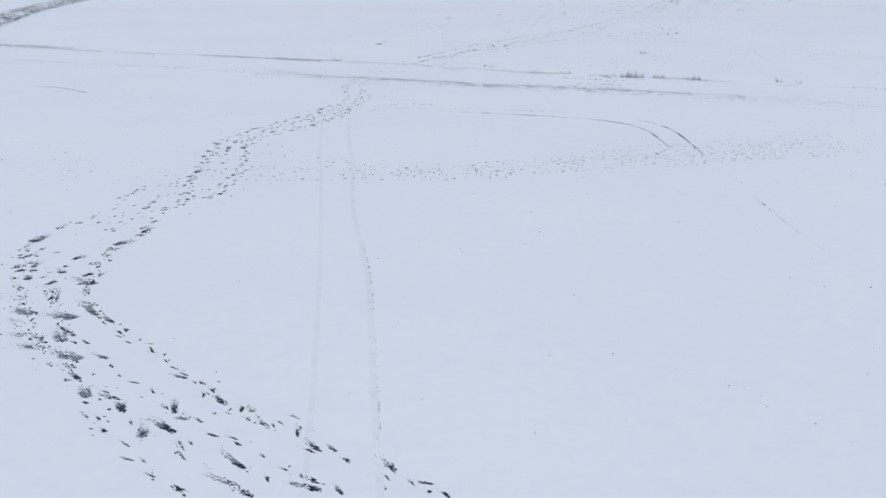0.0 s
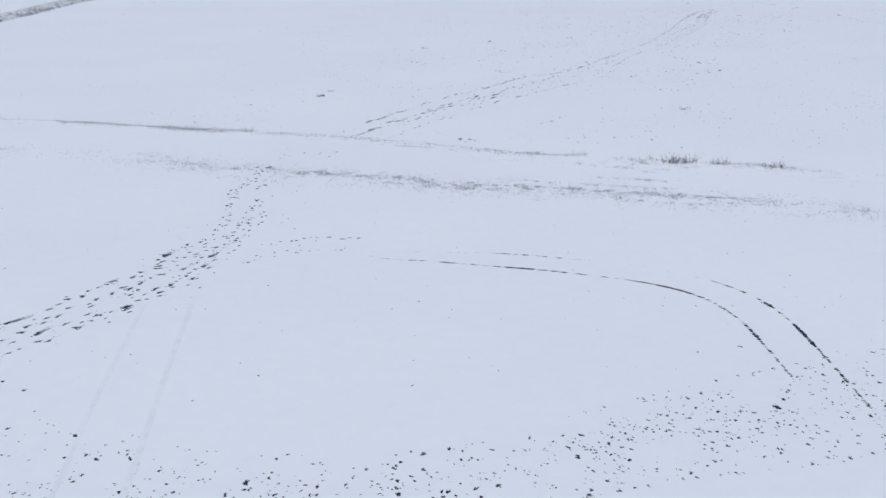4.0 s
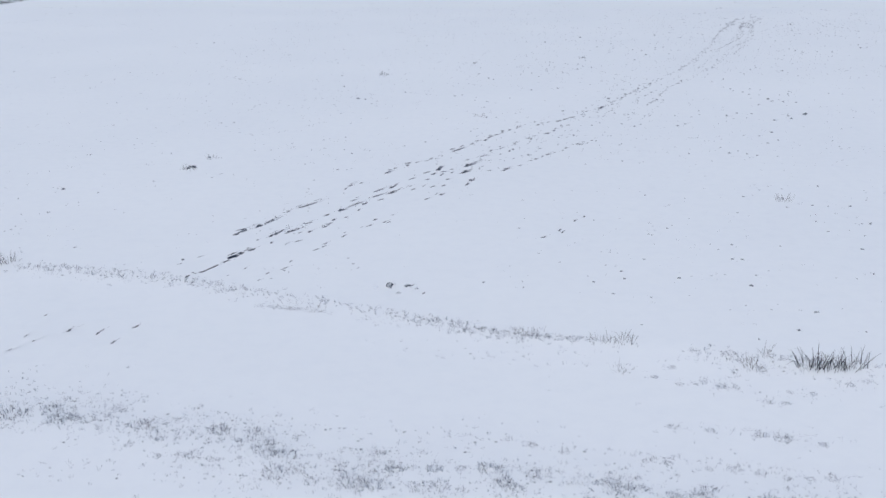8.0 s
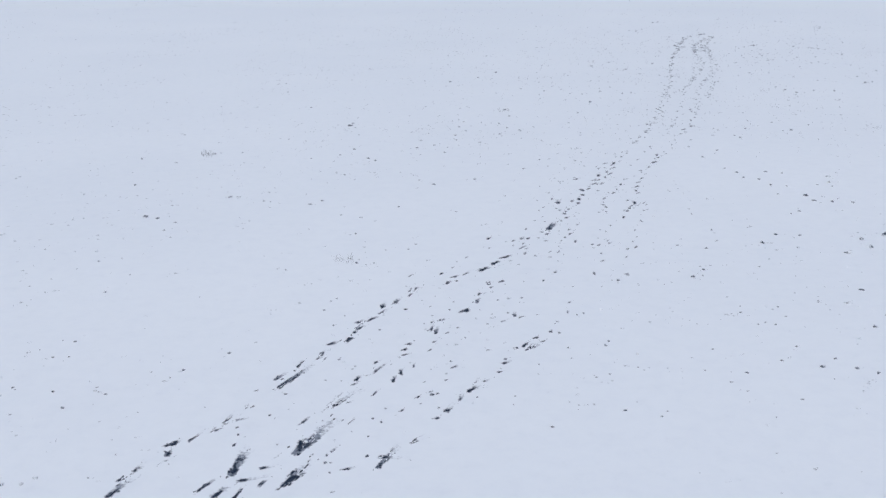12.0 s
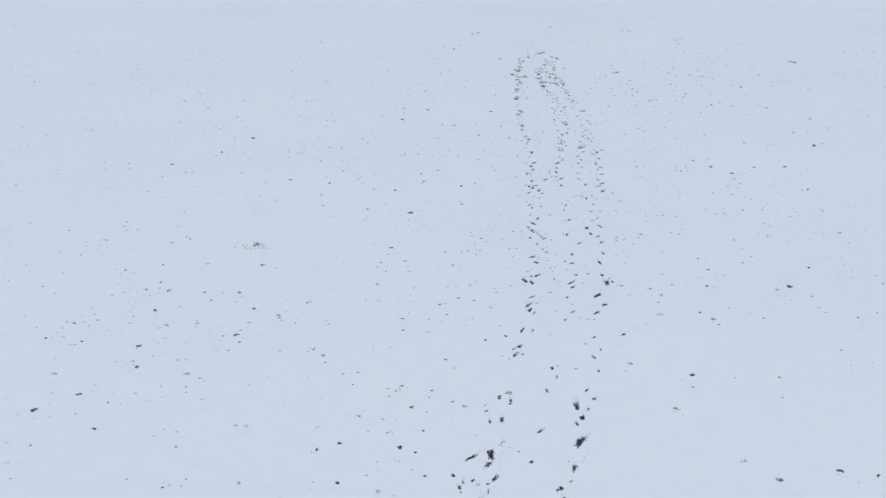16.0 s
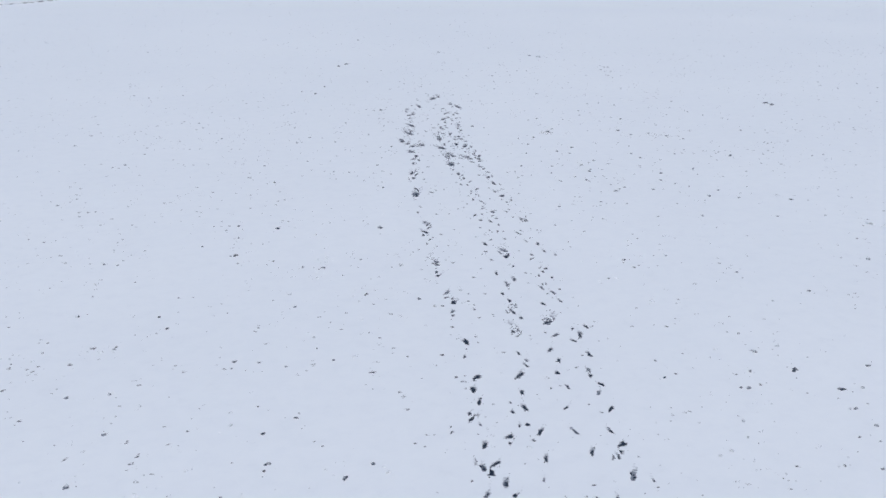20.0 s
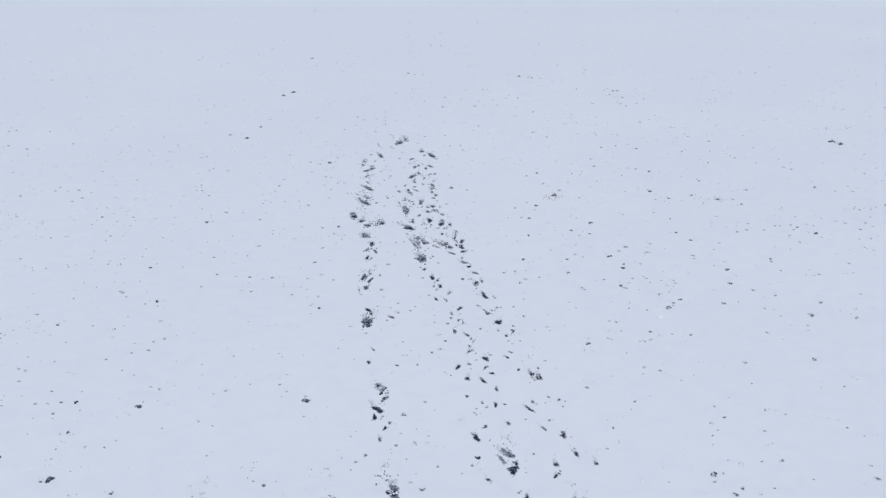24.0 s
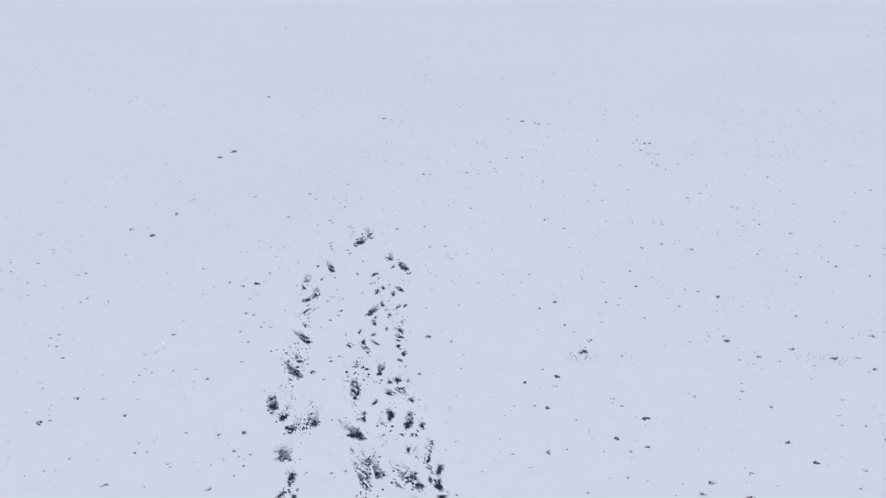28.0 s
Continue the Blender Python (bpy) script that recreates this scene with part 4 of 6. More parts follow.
LONE_LINE_1 = [
    (31.2, 204.4, 0.15), (30.9, 203.8, 0.15), (31.2, 203.8, 0.08), (29.7, 201, 0.12), (29.7, 200.8, 0.12), (29.6, 200.4, 0.09),
    (29.3, 200.7, 0.10), (29, 199.5, 0.09), (28.9, 199.2, 0.11), (28.5, 199.2, 0.11), (28.6, 199.9, 0.07), (28.4, 197.7, 0.14),
    (27.9, 197.2, 0.15), (27.7, 196.3, 0.12), (27.6, 195.9, 0.13), (27.3, 197.2, 0.14), (26.5, 196.3, 0.10), (26.5, 195.7, 0.10),
    (27, 195.4, 0.13), (29.8, 198.2, 0.14), (28.9, 196.5, 0.10), (30, 196.3, 0.08), (29.6, 195.2, 0.08), (31.4, 198.7, 0.13),
    (31, 197.5, 0.11), (31.8, 199.2, 0.09), (32.3, 200.5, 0.10), (33.6, 202.9, 0.10), (34.3, 204.6, 0.09), (33.9, 206.5, 0.09),
]
LONE_LINE_2 = [
    (37.3, 210.3, 0.15), (34.1, 203.5, 0.08), (31, 200.8, 0.10), (31.7, 201.7, 0.08), (31.8, 202.4, 0.08), (33.3, 201.8, 0.08),
]
TWO_LINES_1 = [
    (42.2, 229.4, 0.12), (39.9, 226.3, 0.11), (39.2, 223.7, 0.08), (38.6, 223.3, 0.10), (38.2, 222.5, 0.11), (38.1, 221.9, 0.09),
    (38.7, 222.1, 0.08), (37.7, 220.9, 0.07), (38.2, 220.7, 0.09), (37.7, 219.9, 0.14), (37.2, 219.1, 0.10), (36.7, 218.3, 0.12),
    (36.7, 217.7, 0.10), (36.8, 217.2, 0.10), (36.8, 216.6, 0.09), (42.2, 223.4, 0.08), (41.7, 223, 0.10), (41.6, 221.8, 0.10),
    (41.4, 220.4, 0.11), (40.9, 220.5, 0.09), (40.7, 219.2, 0.09), (40.3, 218.9, 0.09), (40.4, 218.8, 0.09), (39.7, 218, 0.17),
    (39.5, 217.7, 0.13), (40.3, 217.8, 0.12), (39.3, 216.7, 0.15), (39.5, 216.3, 0.10), (38.1, 216.9, 0.10), (40.3, 215.9, 0.06),
]
TWO_LINES_2 = [
    (39.2, 219.3, 0.09), (40.1, 222, 0.08), (39.6, 221.1, 0.09), (36, 221.1, 0.05),
]
CLUSTERS_1 = [
    (49.7, 258.2, 0.14), (49.5, 257.3, 0.14), (48.3, 253.9, 0.21), (51.1, 251.4, 0.13), (50.8, 250.6, 0.15), (49.7, 249.2, 0.09),
    (46.9, 248.5, 0.20), (46.3, 247.5, 0.13), (46.3, 246.6, 0.09), (51.8, 247.7, 0.23), (51.7, 248, 0.14), (48.7, 243.7, 0.17),
    (48.4, 243, 0.22), (48.3, 243.3, 0.12), (45.5, 244.4, 0.16), (44.9, 243.6, 0.16), (45, 243, 0.18), (44.8, 242.5, 0.12),
    (44.5, 241.6, 0.15), (47.5, 242.6, 0.10), (46.9, 240.8, 0.09), (48.6, 242.6, 0.08), (48, 241.4, 0.08), (49.4, 242.2, 0.12),
    (49.2, 242, 0.08), (50.3, 242.8, 0.12), (49, 240.8, 0.10), (49.2, 240.6, 0.12), (48.9, 240.3, 0.10), (49.4, 241.2, 0.12),
]
CLUSTERS_2 = [
    (50.5, 242.1, 0.10), (48.9, 239.5, 0.09), (48.8, 239.3, 0.11), (48.5, 239.9, 0.07), (47.3, 239.9, 0.15), (47.4, 240.2, 0.09),
    (46.7, 239.3, 0.11), (46.6, 239, 0.09), (46.1, 238.5, 0.09), (47.9, 238.5, 0.11), (48.3, 238.9, 0.07), (48.1, 237.9, 0.11),
    (43.9, 239.1, 0.14), (43.8, 238.3, 0.12), (43.3, 237.2, 0.13), (44.3, 237.4, 0.07), (46, 237.7, 0.10), (46.2, 237.6, 0.12),
    (45.5, 236.7, 0.18), (45.6, 236.5, 0.13), (46.9, 236.3, 0.12), (46.7, 236.1, 0.07), (47.9, 236.9, 0.10), (45.6, 235.9, 0.11),
    (45.2, 235.3, 0.09), (44.7, 234.8, 0.12), (46.3, 235, 0.19), (46.8, 233.4, 0.12), (46.9, 234.2, 0.08), (47.5, 234.2, 0.09),
]
CLUSTERS_3 = [
    (47.6, 234.1, 0.08), (47.2, 234.4, 0.08),
]
DUG_LINES_1 = [
    (54.1, 270.3, 0.17), (53.9, 269.5, 0.22), (53.6, 269.1, 0.17), (55.9, 274.7, 0.11), (54.7, 270.8, 0.17), (54.2, 269.5, 0.14),
    (52.9, 265.2, 0.19), (53.1, 265, 0.19), (52.7, 265.5, 0.15), (52.2, 264.6, 0.15), (52.1, 263.7, 0.15), (51.7, 262.5, 0.12),
    (51.4, 261.3, 0.12), (50.8, 260.5, 0.13), (50.4, 258.9, 0.13), (50.2, 258.7, 0.14), (50.5, 258.4, 0.07), (49.8, 258.4, 0.18),
    (49.8, 257.7, 0.12), (49.7, 258, 0.12), (49.1, 256.9, 0.15), (49.1, 256.7, 0.10), (48.8, 255.1, 0.11), (48.7, 254.4, 0.18),
    (49.3, 254.1, 0.11), (55.3, 267.6, 0.23), (55.1, 266.6, 0.25), (54.9, 266.1, 0.18), (55.7, 267.6, 0.19), (57.6, 271.8, 0.16),
]
DUG_LINES_2 = [
    (56.8, 269.5, 0.12), (56.3, 269, 0.17), (56.2, 267.4, 0.16), (56.2, 267.1, 0.14), (56.5, 266.7, 0.16), (54.5, 264.6, 0.15),
    (54, 263.7, 0.19), (53.8, 263.5, 0.15), (55.5, 264.7, 0.15), (54, 262.3, 0.20), (52.9, 260.3, 0.12), (53.1, 259.7, 0.19),
    (52.8, 259.2, 0.22), (52.6, 259, 0.15), (52.4, 258.3, 0.11), (52.3, 257.2, 0.12), (52.3, 256.8, 0.14), (52, 256, 0.13),
    (52.2, 256.2, 0.10), (52.2, 255.4, 0.10), (51.8, 254.8, 0.11), (51.5, 255, 0.08), (56.2, 265, 0.16), (56.1, 265.2, 0.11),
    (55.9, 263.7, 0.09), (55.3, 261.6, 0.16), (55.1, 261.7, 0.12), (55, 262.3, 0.10), (55.1, 260.5, 0.16), (54.4, 261.4, 0.16),
]
DUG_LINES_3 = [
    (54.5, 260.9, 0.16), (54.5, 260, 0.15), (54.3, 259.6, 0.11), (54.4, 258.9, 0.09), (54.2, 257.8, 0.09), (53.9, 257.6, 0.09),
    (54.1, 256.8, 0.14), (53.6, 256.5, 0.14), (53.7, 256.8, 0.11), (53.6, 255.9, 0.15), (53.5, 255.2, 0.13), (53.2, 254.7, 0.16),
    (53.2, 254.3, 0.16), (53.5, 254.6, 0.08), (53.1, 253.1, 0.11), (52.9, 253.1, 0.09), (52.6, 252.9, 0.12), (51.3, 253.2, 0.11),
    (51.5, 253.5, 0.08), (51.9, 253.8, 0.13), (51.4, 252.6, 0.12),
]
OUTER_SWEEP_1 = [
    (-19.5, 65.4, 0.15), (-19.3, 64.3, 0.09), (-19.3, 66.6, 0.16), (-19.3, 67, 0.13), (-19.1, 67.9, 0.16), (-19.1, 67.4, 0.10),
    (-18.2, 68.2, 0.13), (-18, 68.6, 0.10), (-17.5, 68.8, 0.10), (-17.1, 68.9, 0.10), (-16.5, 68.6, 0.13), (-16, 67.6, 0.10),
    (-16.8, 71.2, 0.14), (-16.3, 70.1, 0.13), (-19.3, 62.1, 0.12), (-19.4, 63.2, 0.09), (-18.4, 61.3, 0.12), (-18.3, 63, 0.09),
    (-19.9, 61.2, 0.09), (-18.7, 60.5, 0.09), (-17.5, 61.2, 0.09), (-17.1, 60.6, 0.09), (-17.5, 59.9, 0.11), (-18, 59.2, 0.11),
    (-17.6, 58.9, 0.08), (-19.2, 59.1, 0.14), (-18.3, 57.6, 0.16), (-17.8, 57.9, 0.22), (-17.8, 57.4, 0.16), (-18.6, 59.1, 0.08),
]
OUTER_SWEEP_2 = [
    (-17.3, 64.5, 0.15), (-17.4, 65.2, 0.12), (-17.5, 65.6, 0.09), (-17.2, 65.4, 0.09), (-17.4, 63.3, 0.12), (-17.3, 62.7, 0.15),
    (-16.8, 61.7, 0.09), (-15.9, 64.5, 0.15), (-16, 66.4, 0.16), (-15.6, 65.5, 0.12), (-15.2, 64.3, 0.15), (-15, 64.8, 0.09),
    (-15.3, 63.4, 0.12), (-16.3, 62.6, 0.15), (-15.6, 62.7, 0.12), (-15.6, 63.3, 0.12), (-16.9, 65.7, 0.09), (-16, 61.3, 0.11),
    (-16.3, 60.6, 0.11), (-16, 59.5, 0.14), (-16.2, 58.4, 0.14), (-15.9, 57.7, 0.16), (-16.1, 57, 0.13), (-16.2, 56.7, 0.16),
    (-16.1, 56, 0.18), (-16.4, 55.1, 0.15), (-16.5, 54.7, 0.15), (-16.6, 54.3, 0.17), (-16.5, 53.5, 0.15), (-16.5, 52.9, 0.15),
]
OUTER_SWEEP_3 = [
    (-16.7, 73, 0.17), (-16.8, 74.1, 0.14), (-16.5, 74.5, 0.11), (-16, 73.4, 0.14), (-16.4, 75.4, 0.14), (-16.9, 76.7, 0.18),
    (-16.5, 76.1, 0.11), (-16.8, 78.7, 0.19), (-17.3, 79.8, 0.15), (-15.9, 71.8, 0.10), (-14.2, 69.1, 0.13), (-14.1, 68, 0.10),
    (-13.7, 68.4, 0.13), (-13.5, 67.7, 0.10), (-13.5, 67.2, 0.10), (-12.8, 65.7, 0.09), (-14, 65.6, 0.09), (-14, 66.2, 0.09),
    (-14.6, 67.3, 0.10), (-13.9, 70.4, 0.10), (-13.4, 69.7, 0.10), (-14.2, 71.3, 0.10), (-13.9, 71.9, 0.14), (-14, 73, 0.10),
    (-13.4, 72.6, 0.14), (-14, 75.6, 0.14), (-14.4, 76.6, 0.11), (-14.4, 78.4, 0.11), (-14.7, 79.9, 0.12), (-16, 79.9, 0.15),
]
OUTER_SWEEP_4 = [
    (-15.8, 81.6, 0.12), (-15.5, 82.7, 0.12), (-15.8, 78.3, 0.11), (-15.4, 75.8, 0.11), (-14.8, 73.4, 0.11), (-17.2, 82.5, 0.16),
    (-16.9, 83.9, 0.12), (-17.1, 81, 0.12), (-14.9, 83.7, 0.12), (-14.3, 83.8, 0.16), (-14.5, 82.1, 0.12), (-13.2, 71.1, 0.10),
    (-12.7, 70.3, 0.10),
]
BEND_SPRAY_1 = [
    (-17.4, 44.2, 0.39), (-15.8, 41.2, 0.42), (-13.6, 39.2, 0.37), (-15.4, 43.7, 0.39), (-17.4, 46.9, 0.30), (-18.3, 45.5, 0.35),
    (-16.1, 48.2, 0.28), (-14.4, 44.5, 0.37), (-15.2, 40.1, 0.36), (-14.8, 41.1, 0.29), (-11.9, 35.7, 0.26), (-8.9, 32.7, 0.24), (-19.8, 50.8, 0.24),
    (-7.8, 34, 0.20),
]
END_SPRAY_1 = [
    (52.4, 266.7, 0.41), (55.4, 267.5, 0.43), (53.7, 261.5, 0.36), (54.2, 260.7, 0.35), (53.9, 269.4, 0.40), (53.2, 259.8, 0.31),
    (60.3, 280.4, 0.41), (54.8, 263.7, 0.27), (51.7, 263.4, 0.26),
]
CLUSTER_SPRAY_1 = [
    (48.7, 254.8, 0.26), (45.1, 243.2, 0.24), (48.6, 243.5, 0.25), (51, 249.6, 0.22), (46.5, 235.4, 0.19), (45.7, 237, 0.20),
    (44.7, 234.7, 0.21),
]
CLODS_1 = [
    (20.3, 126.8, 0.09), (24.9, 127.8, 0.09), (22.2, 127.9, 0.09), (23.6, 130, 0.17), (15.2, 132.1, 0.10), (21.7, 133.4, 0.13),
    (14.5, 133.7, 0.10), (9.4, 133.5, 0.11), (18.6, 134.4, 0.11), (16, 134.2, 0.08), (28, 135.3, 0.08), (23.1, 135.6, 0.08), (16, 135.3, 0.08),
    (22.3, 137.4, 0.11), (28.9, 139.3, 0.11), (22.4, 139.9, 0.10), (29.9, 141.7, 0.09), (18.4, 141.7, 0.09), (28.2, 142.5, 0.12),
    (28.2, 144.5, 0.09), (29.9, 146.3, 0.10), (31.3, 147.9, 0.10), (27.5, 147.5, 0.13), (19.6, 150.2, 0.09), (27, 151.8, 0.14),
    (31, 152.9, 0.11), (-16.4, 150.3, 0.15), (-1.2, 153.3, 0.08), (0, 156.4, 0.11), (-10, 156.5, 0.32),
]
CLODS_2 = [
    (28.8, 161.2, 0.11), (31, 161.8, 0.11), (29.6, 162.1, 0.10), (-9.5, 159.9, 0.14), (24.8, 162.5, 0.10), (27.8, 162.8, 0.11),
    (28.6, 163.5, 0.10), (20.2, 165.5, 0.09), (31.6, 166.5, 0.15), (32.7, 167.7, 0.13), (-0.7, 167.6, 0.11), (31.8, 169.3, 0.16),
    (33.1, 170.9, 0.15), (22.5, 173.1, 0.14), (26.1, 173.3, 0.14), (29.7, 174.5, 0.10), (26.9, 174.3, 0.10), (-0.9, 173.4, 0.12),
    (32.1, 175.2, 0.10), (30.6, 175.6, 0.08), (34.9, 176.2, 0.21), (36.5, 177.1, 0.22), (32.8, 177.3, 0.11), (11.2, 176.6, 0.11),
    (10.4, 176.7, 0.13), (28.1, 177.6, 0.11), (36.6, 178.4, 0.20), (31.3, 178.3, 0.18), (38.3, 179.2, 0.26), (29, 178.8, 0.11),
]
CLODS_3 = [
    (33.7, 179.4, 0.11), (32.5, 179.7, 0.15), (13, 178.7, 0.08), (29.4, 180.8, 0.10), (35.6, 184.1, 0.12), (39.5, 185.7, 0.11),
    (38.4, 186, 0.18), (37.4, 186.3, 0.16), (39, 186.6, 0.09), (30.1, 186.9, 0.09), (37.4, 187.5, 0.19), (10.6, 184.9, 0.12),
    (35.9, 188, 0.12), (12.8, 187, 0.10), (9.5, 185.5, 0.12), (-0.8, 185.7, 0.15), (-1.5, 186.1, 0.19), (40, 189.6, 0.12),
    (37.2, 189.9, 0.17), (39.2, 190.1, 0.12), (36.3, 190.3, 0.14), (40.2, 190.6, 0.20), (8.3, 188.8, 0.13), (7.6, 188, 0.13), (40.8, 192.1, 0.16),
    (36.1, 191.8, 0.15), (35.3, 192.4, 0.11), (38.2, 193.3, 0.10), (2.7, 190.1, 0.17), (37.3, 193.8, 0.11),
]
CLODS_4 = [
    (15.2, 192.3, 0.12), (35.3, 193.8, 0.13), (17.9, 193.4, 0.10), (34.9, 195, 0.13), (-3.7, 193.7, 0.10), (9, 196.1, 0.10),
    (34.6, 198.5, 0.19), (23, 198.8, 0.10), (36.3, 200.7, 0.12), (11.6, 199.5, 0.13), (24.6, 200.6, 0.11), (34.6, 202.1, 0.12),
    (11.1, 200.3, 0.15), (7.1, 200.6, 0.13), (14.8, 201.2, 0.09), (16.6, 201.8, 0.09), (-15.3, 198.3, 0.14), (25.3, 203.7, 0.16),
    (14.7, 203.6, 0.13), (-4.8, 201.5, 0.12), (10.1, 203.5, 0.12), (16, 204.4, 0.12), (39.4, 205.9, 0.09), (44.8, 206.4, 0.11), (0.1, 202.7, 0.20),
    (9.7, 204.4, 0.16), (44.6, 207.7, 0.17), (22.8, 206.3, 0.08), (19.2, 206.4, 0.08), (15.1, 206.3, 0.12),
]
CLODS_5 = [
    (38.8, 208.1, 0.11), (41.2, 208.6, 0.10), (38.7, 208.9, 0.09), (17.9, 208, 0.11), (42.6, 209.6, 0.14), (21.4, 208.2, 0.11),
    (42.3, 210.5, 0.08), (44.3, 211, 0.12), (23.2, 209.5, 0.09), (10.4, 208.9, 0.10), (45.2, 211.6, 0.11), (18.9, 209.8, 0.14),
    (42.6, 212, 0.08), (22.3, 210.7, 0.10), (18.5, 211.5, 0.12), (27.6, 212.3, 0.15), (20.7, 212.1, 0.12), (47.7, 214.3, 0.16),
    (45.7, 214.2, 0.09), (21.9, 212.7, 0.09), (-19.3, 208.1, 0.20), (20.5, 213.1, 0.10), (9.7, 212.8, 0.20), (19.1, 213.7, 0.17),
    (9.9, 213.8, 0.23), (31.6, 215.8, 0.11), (23.2, 216, 0.13), (47.6, 218.4, 0.12), (29.3, 217, 0.11), (18.9, 217.1, 0.08),
]
CLODS_6 = [
    (22.2, 218.9, 0.09), (23.2, 219, 0.22), (26.4, 222, 0.09), (31.6, 222.5, 0.17), (6.1, 222, 0.12), (52.6, 226.3, 0.15), (56.7, 227, 0.15),
    (54.8, 227.4, 0.10), (52.2, 228.1, 0.16), (35.7, 227.2, 0.13), (50.7, 228.6, 0.08), (31.8, 227.2, 0.11), (27.6, 227.3, 0.13),
    (30.7, 227.7, 0.11), (47.7, 229.3, 0.08), (51.9, 229.9, 0.16), (33.9, 228.8, 0.11), (48.2, 230.6, 0.10), (62.1, 231.9, 0.24),
    (63.1, 232.4, 0.17), (28.5, 229.7, 0.15), (34.2, 230.6, 0.09), (35.4, 231.2, 0.09), (33.4, 231.5, 0.11), (26.4, 231, 0.11),
    (58, 234, 0.10), (3.4, 231.1, 0.13), (63.3, 236.2, 0.18), (51.3, 235.5, 0.15), (30.2, 235.1, 0.12),
]
CLODS_7 = [
    (5.1, 132.8, 0.3), (5.9, 132.8, 0.24), (6.3, 132.5, 0.18),
    (34.3, 235.6, 0.10), (28.9, 235.4, 0.12), (67.4, 240.4, 0.28), (52.9, 239.3, 0.10), (19.8, 236.5, 0.18), (55.1, 240.1, 0.11),
    (54, 240.4, 0.12), (53, 240.3, 0.14), (42.7, 239.3, 0.12), (30.3, 238.7, 0.13), (45.8, 240.8, 0.11), (-26, 232.8, 0.26),
    (40.9, 240.6, 0.12), (32.8, 240, 0.11), (23, 239.3, 0.16), (54.7, 242.6, 0.09), (60.5, 244.7, 0.12), (66.8, 245.4, 0.16),
    (43.5, 243.4, 0.12), (39.6, 243.2, 0.10), (53.5, 244.7, 0.08), (29.8, 242.5, 0.12), (58.3, 245.5, 0.12), (66.7, 246.4, 0.16),
    (64.4, 246.8, 0.10), (40.2, 244.4, 0.13), (25.4, 243.2, 0.21), (52.7, 246.1, 0.08), (39.4, 244.8, 0.10), (53.8, 246.5, 0.09),
]
CLODS_8 = [
    (63.1, 247.7, 0.16), (64.3, 248.5, 0.13), (58.1, 248.1, 0.09), (63.3, 249.8, 0.08), (54.5, 249, 0.11), (61, 250, 0.10),
    (37, 247.5, 0.16), (62.9, 250.6, 0.10), (44.5, 249, 0.16), (58.9, 250.5, 0.18), (59.8, 251, 0.11), (41.2, 249.1, 0.10),
    (62.6, 251.6, 0.13), (59.4, 251.7, 0.13), (37.7, 250, 0.09), (63.5, 252.9, 0.13), (53.7, 252.1, 0.09), (39.8, 250.8, 0.15),
    (58.6, 253.2, 0.12), (60, 253.7, 0.09), (40.6, 251.7, 0.10), (57.1, 253.7, 0.10), (70.1, 255, 0.15), (38.1, 251.9, 0.12),
    (58.4, 254.1, 0.10), (59.8, 254.9, 0.11), (57.5, 255.4, 0.11), (55.2, 255.2, 0.10), (61.9, 256.1, 0.09), (64.5, 256.7, 0.11),
]
CLODS_9 = [
    (60.1, 256.4, 0.13), (62.6, 257, 0.10), (61.4, 257.1, 0.13), (58.3, 256.8, 0.09), (47.2, 256.1, 0.10), (65.6, 259.7, 0.09),
    (70.2, 260.2, 0.11), (61, 259.4, 0.08), (75.6, 261, 0.17), (60.5, 260.2, 0.12), (69.7, 261.4, 0.14), (51.3, 259.5, 0.09),
    (31.8, 257.1, 0.09), (58.4, 260.4, 0.11), (61.9, 260.8, 0.13), (48.4, 259.5, 0.11), (64, 261.3, 0.09), (41.8, 259.4, 0.13),
    (69, 262.6, 0.14), (67.6, 262.6, 0.14), (45.7, 260.5, 0.09), (48.6, 261.1, 0.09), (30.1, 259.1, 0.10), (59.7, 262.7, 0.11),
    (67.5, 264.1, 0.17), (63.7, 264.7, 0.14), (61, 264.4, 0.14), (59.9, 264.5, 0.09), (46.3, 263.1, 0.12), (76.4, 266.5, 0.09),
]
CLODS_10 = [
    (50.6, 264.1, 0.10), (44.9, 263.6, 0.10), (62.7, 265.6, 0.18), (84, 267.9, 0.28), (63.4, 266.3, 0.15), (84, 268.6, 0.31),
    (69.8, 267.5, 0.11), (41.1, 264.4, 0.12), (69.5, 268.3, 0.09), (64.2, 269.9, 0.13), (58.6, 269.2, 0.17), (45.7, 268.8, 0.13),
    (72.3, 272.4, 0.12), (46.9, 270, 0.13), (70.6, 273.6, 0.13), (76.9, 278.8, 0.12), (54.6, 277.3, 0.14), (80.9, 287, 0.17),
    (51.9, 285.8, 0.20), (82.1, 289.5, 0.18), (51.2, 287.2, 0.17), (53.6, 288.8, 0.15), (79.8, 295.6, 0.15), (79.1, 298, 0.32),
    (78.7, 299.3, 0.20), (58.2, 299.5, 0.18), (59.3, 300.5, 0.22), (70.9, 305, 0.17), (66.2, 317.6, 0.19),
]

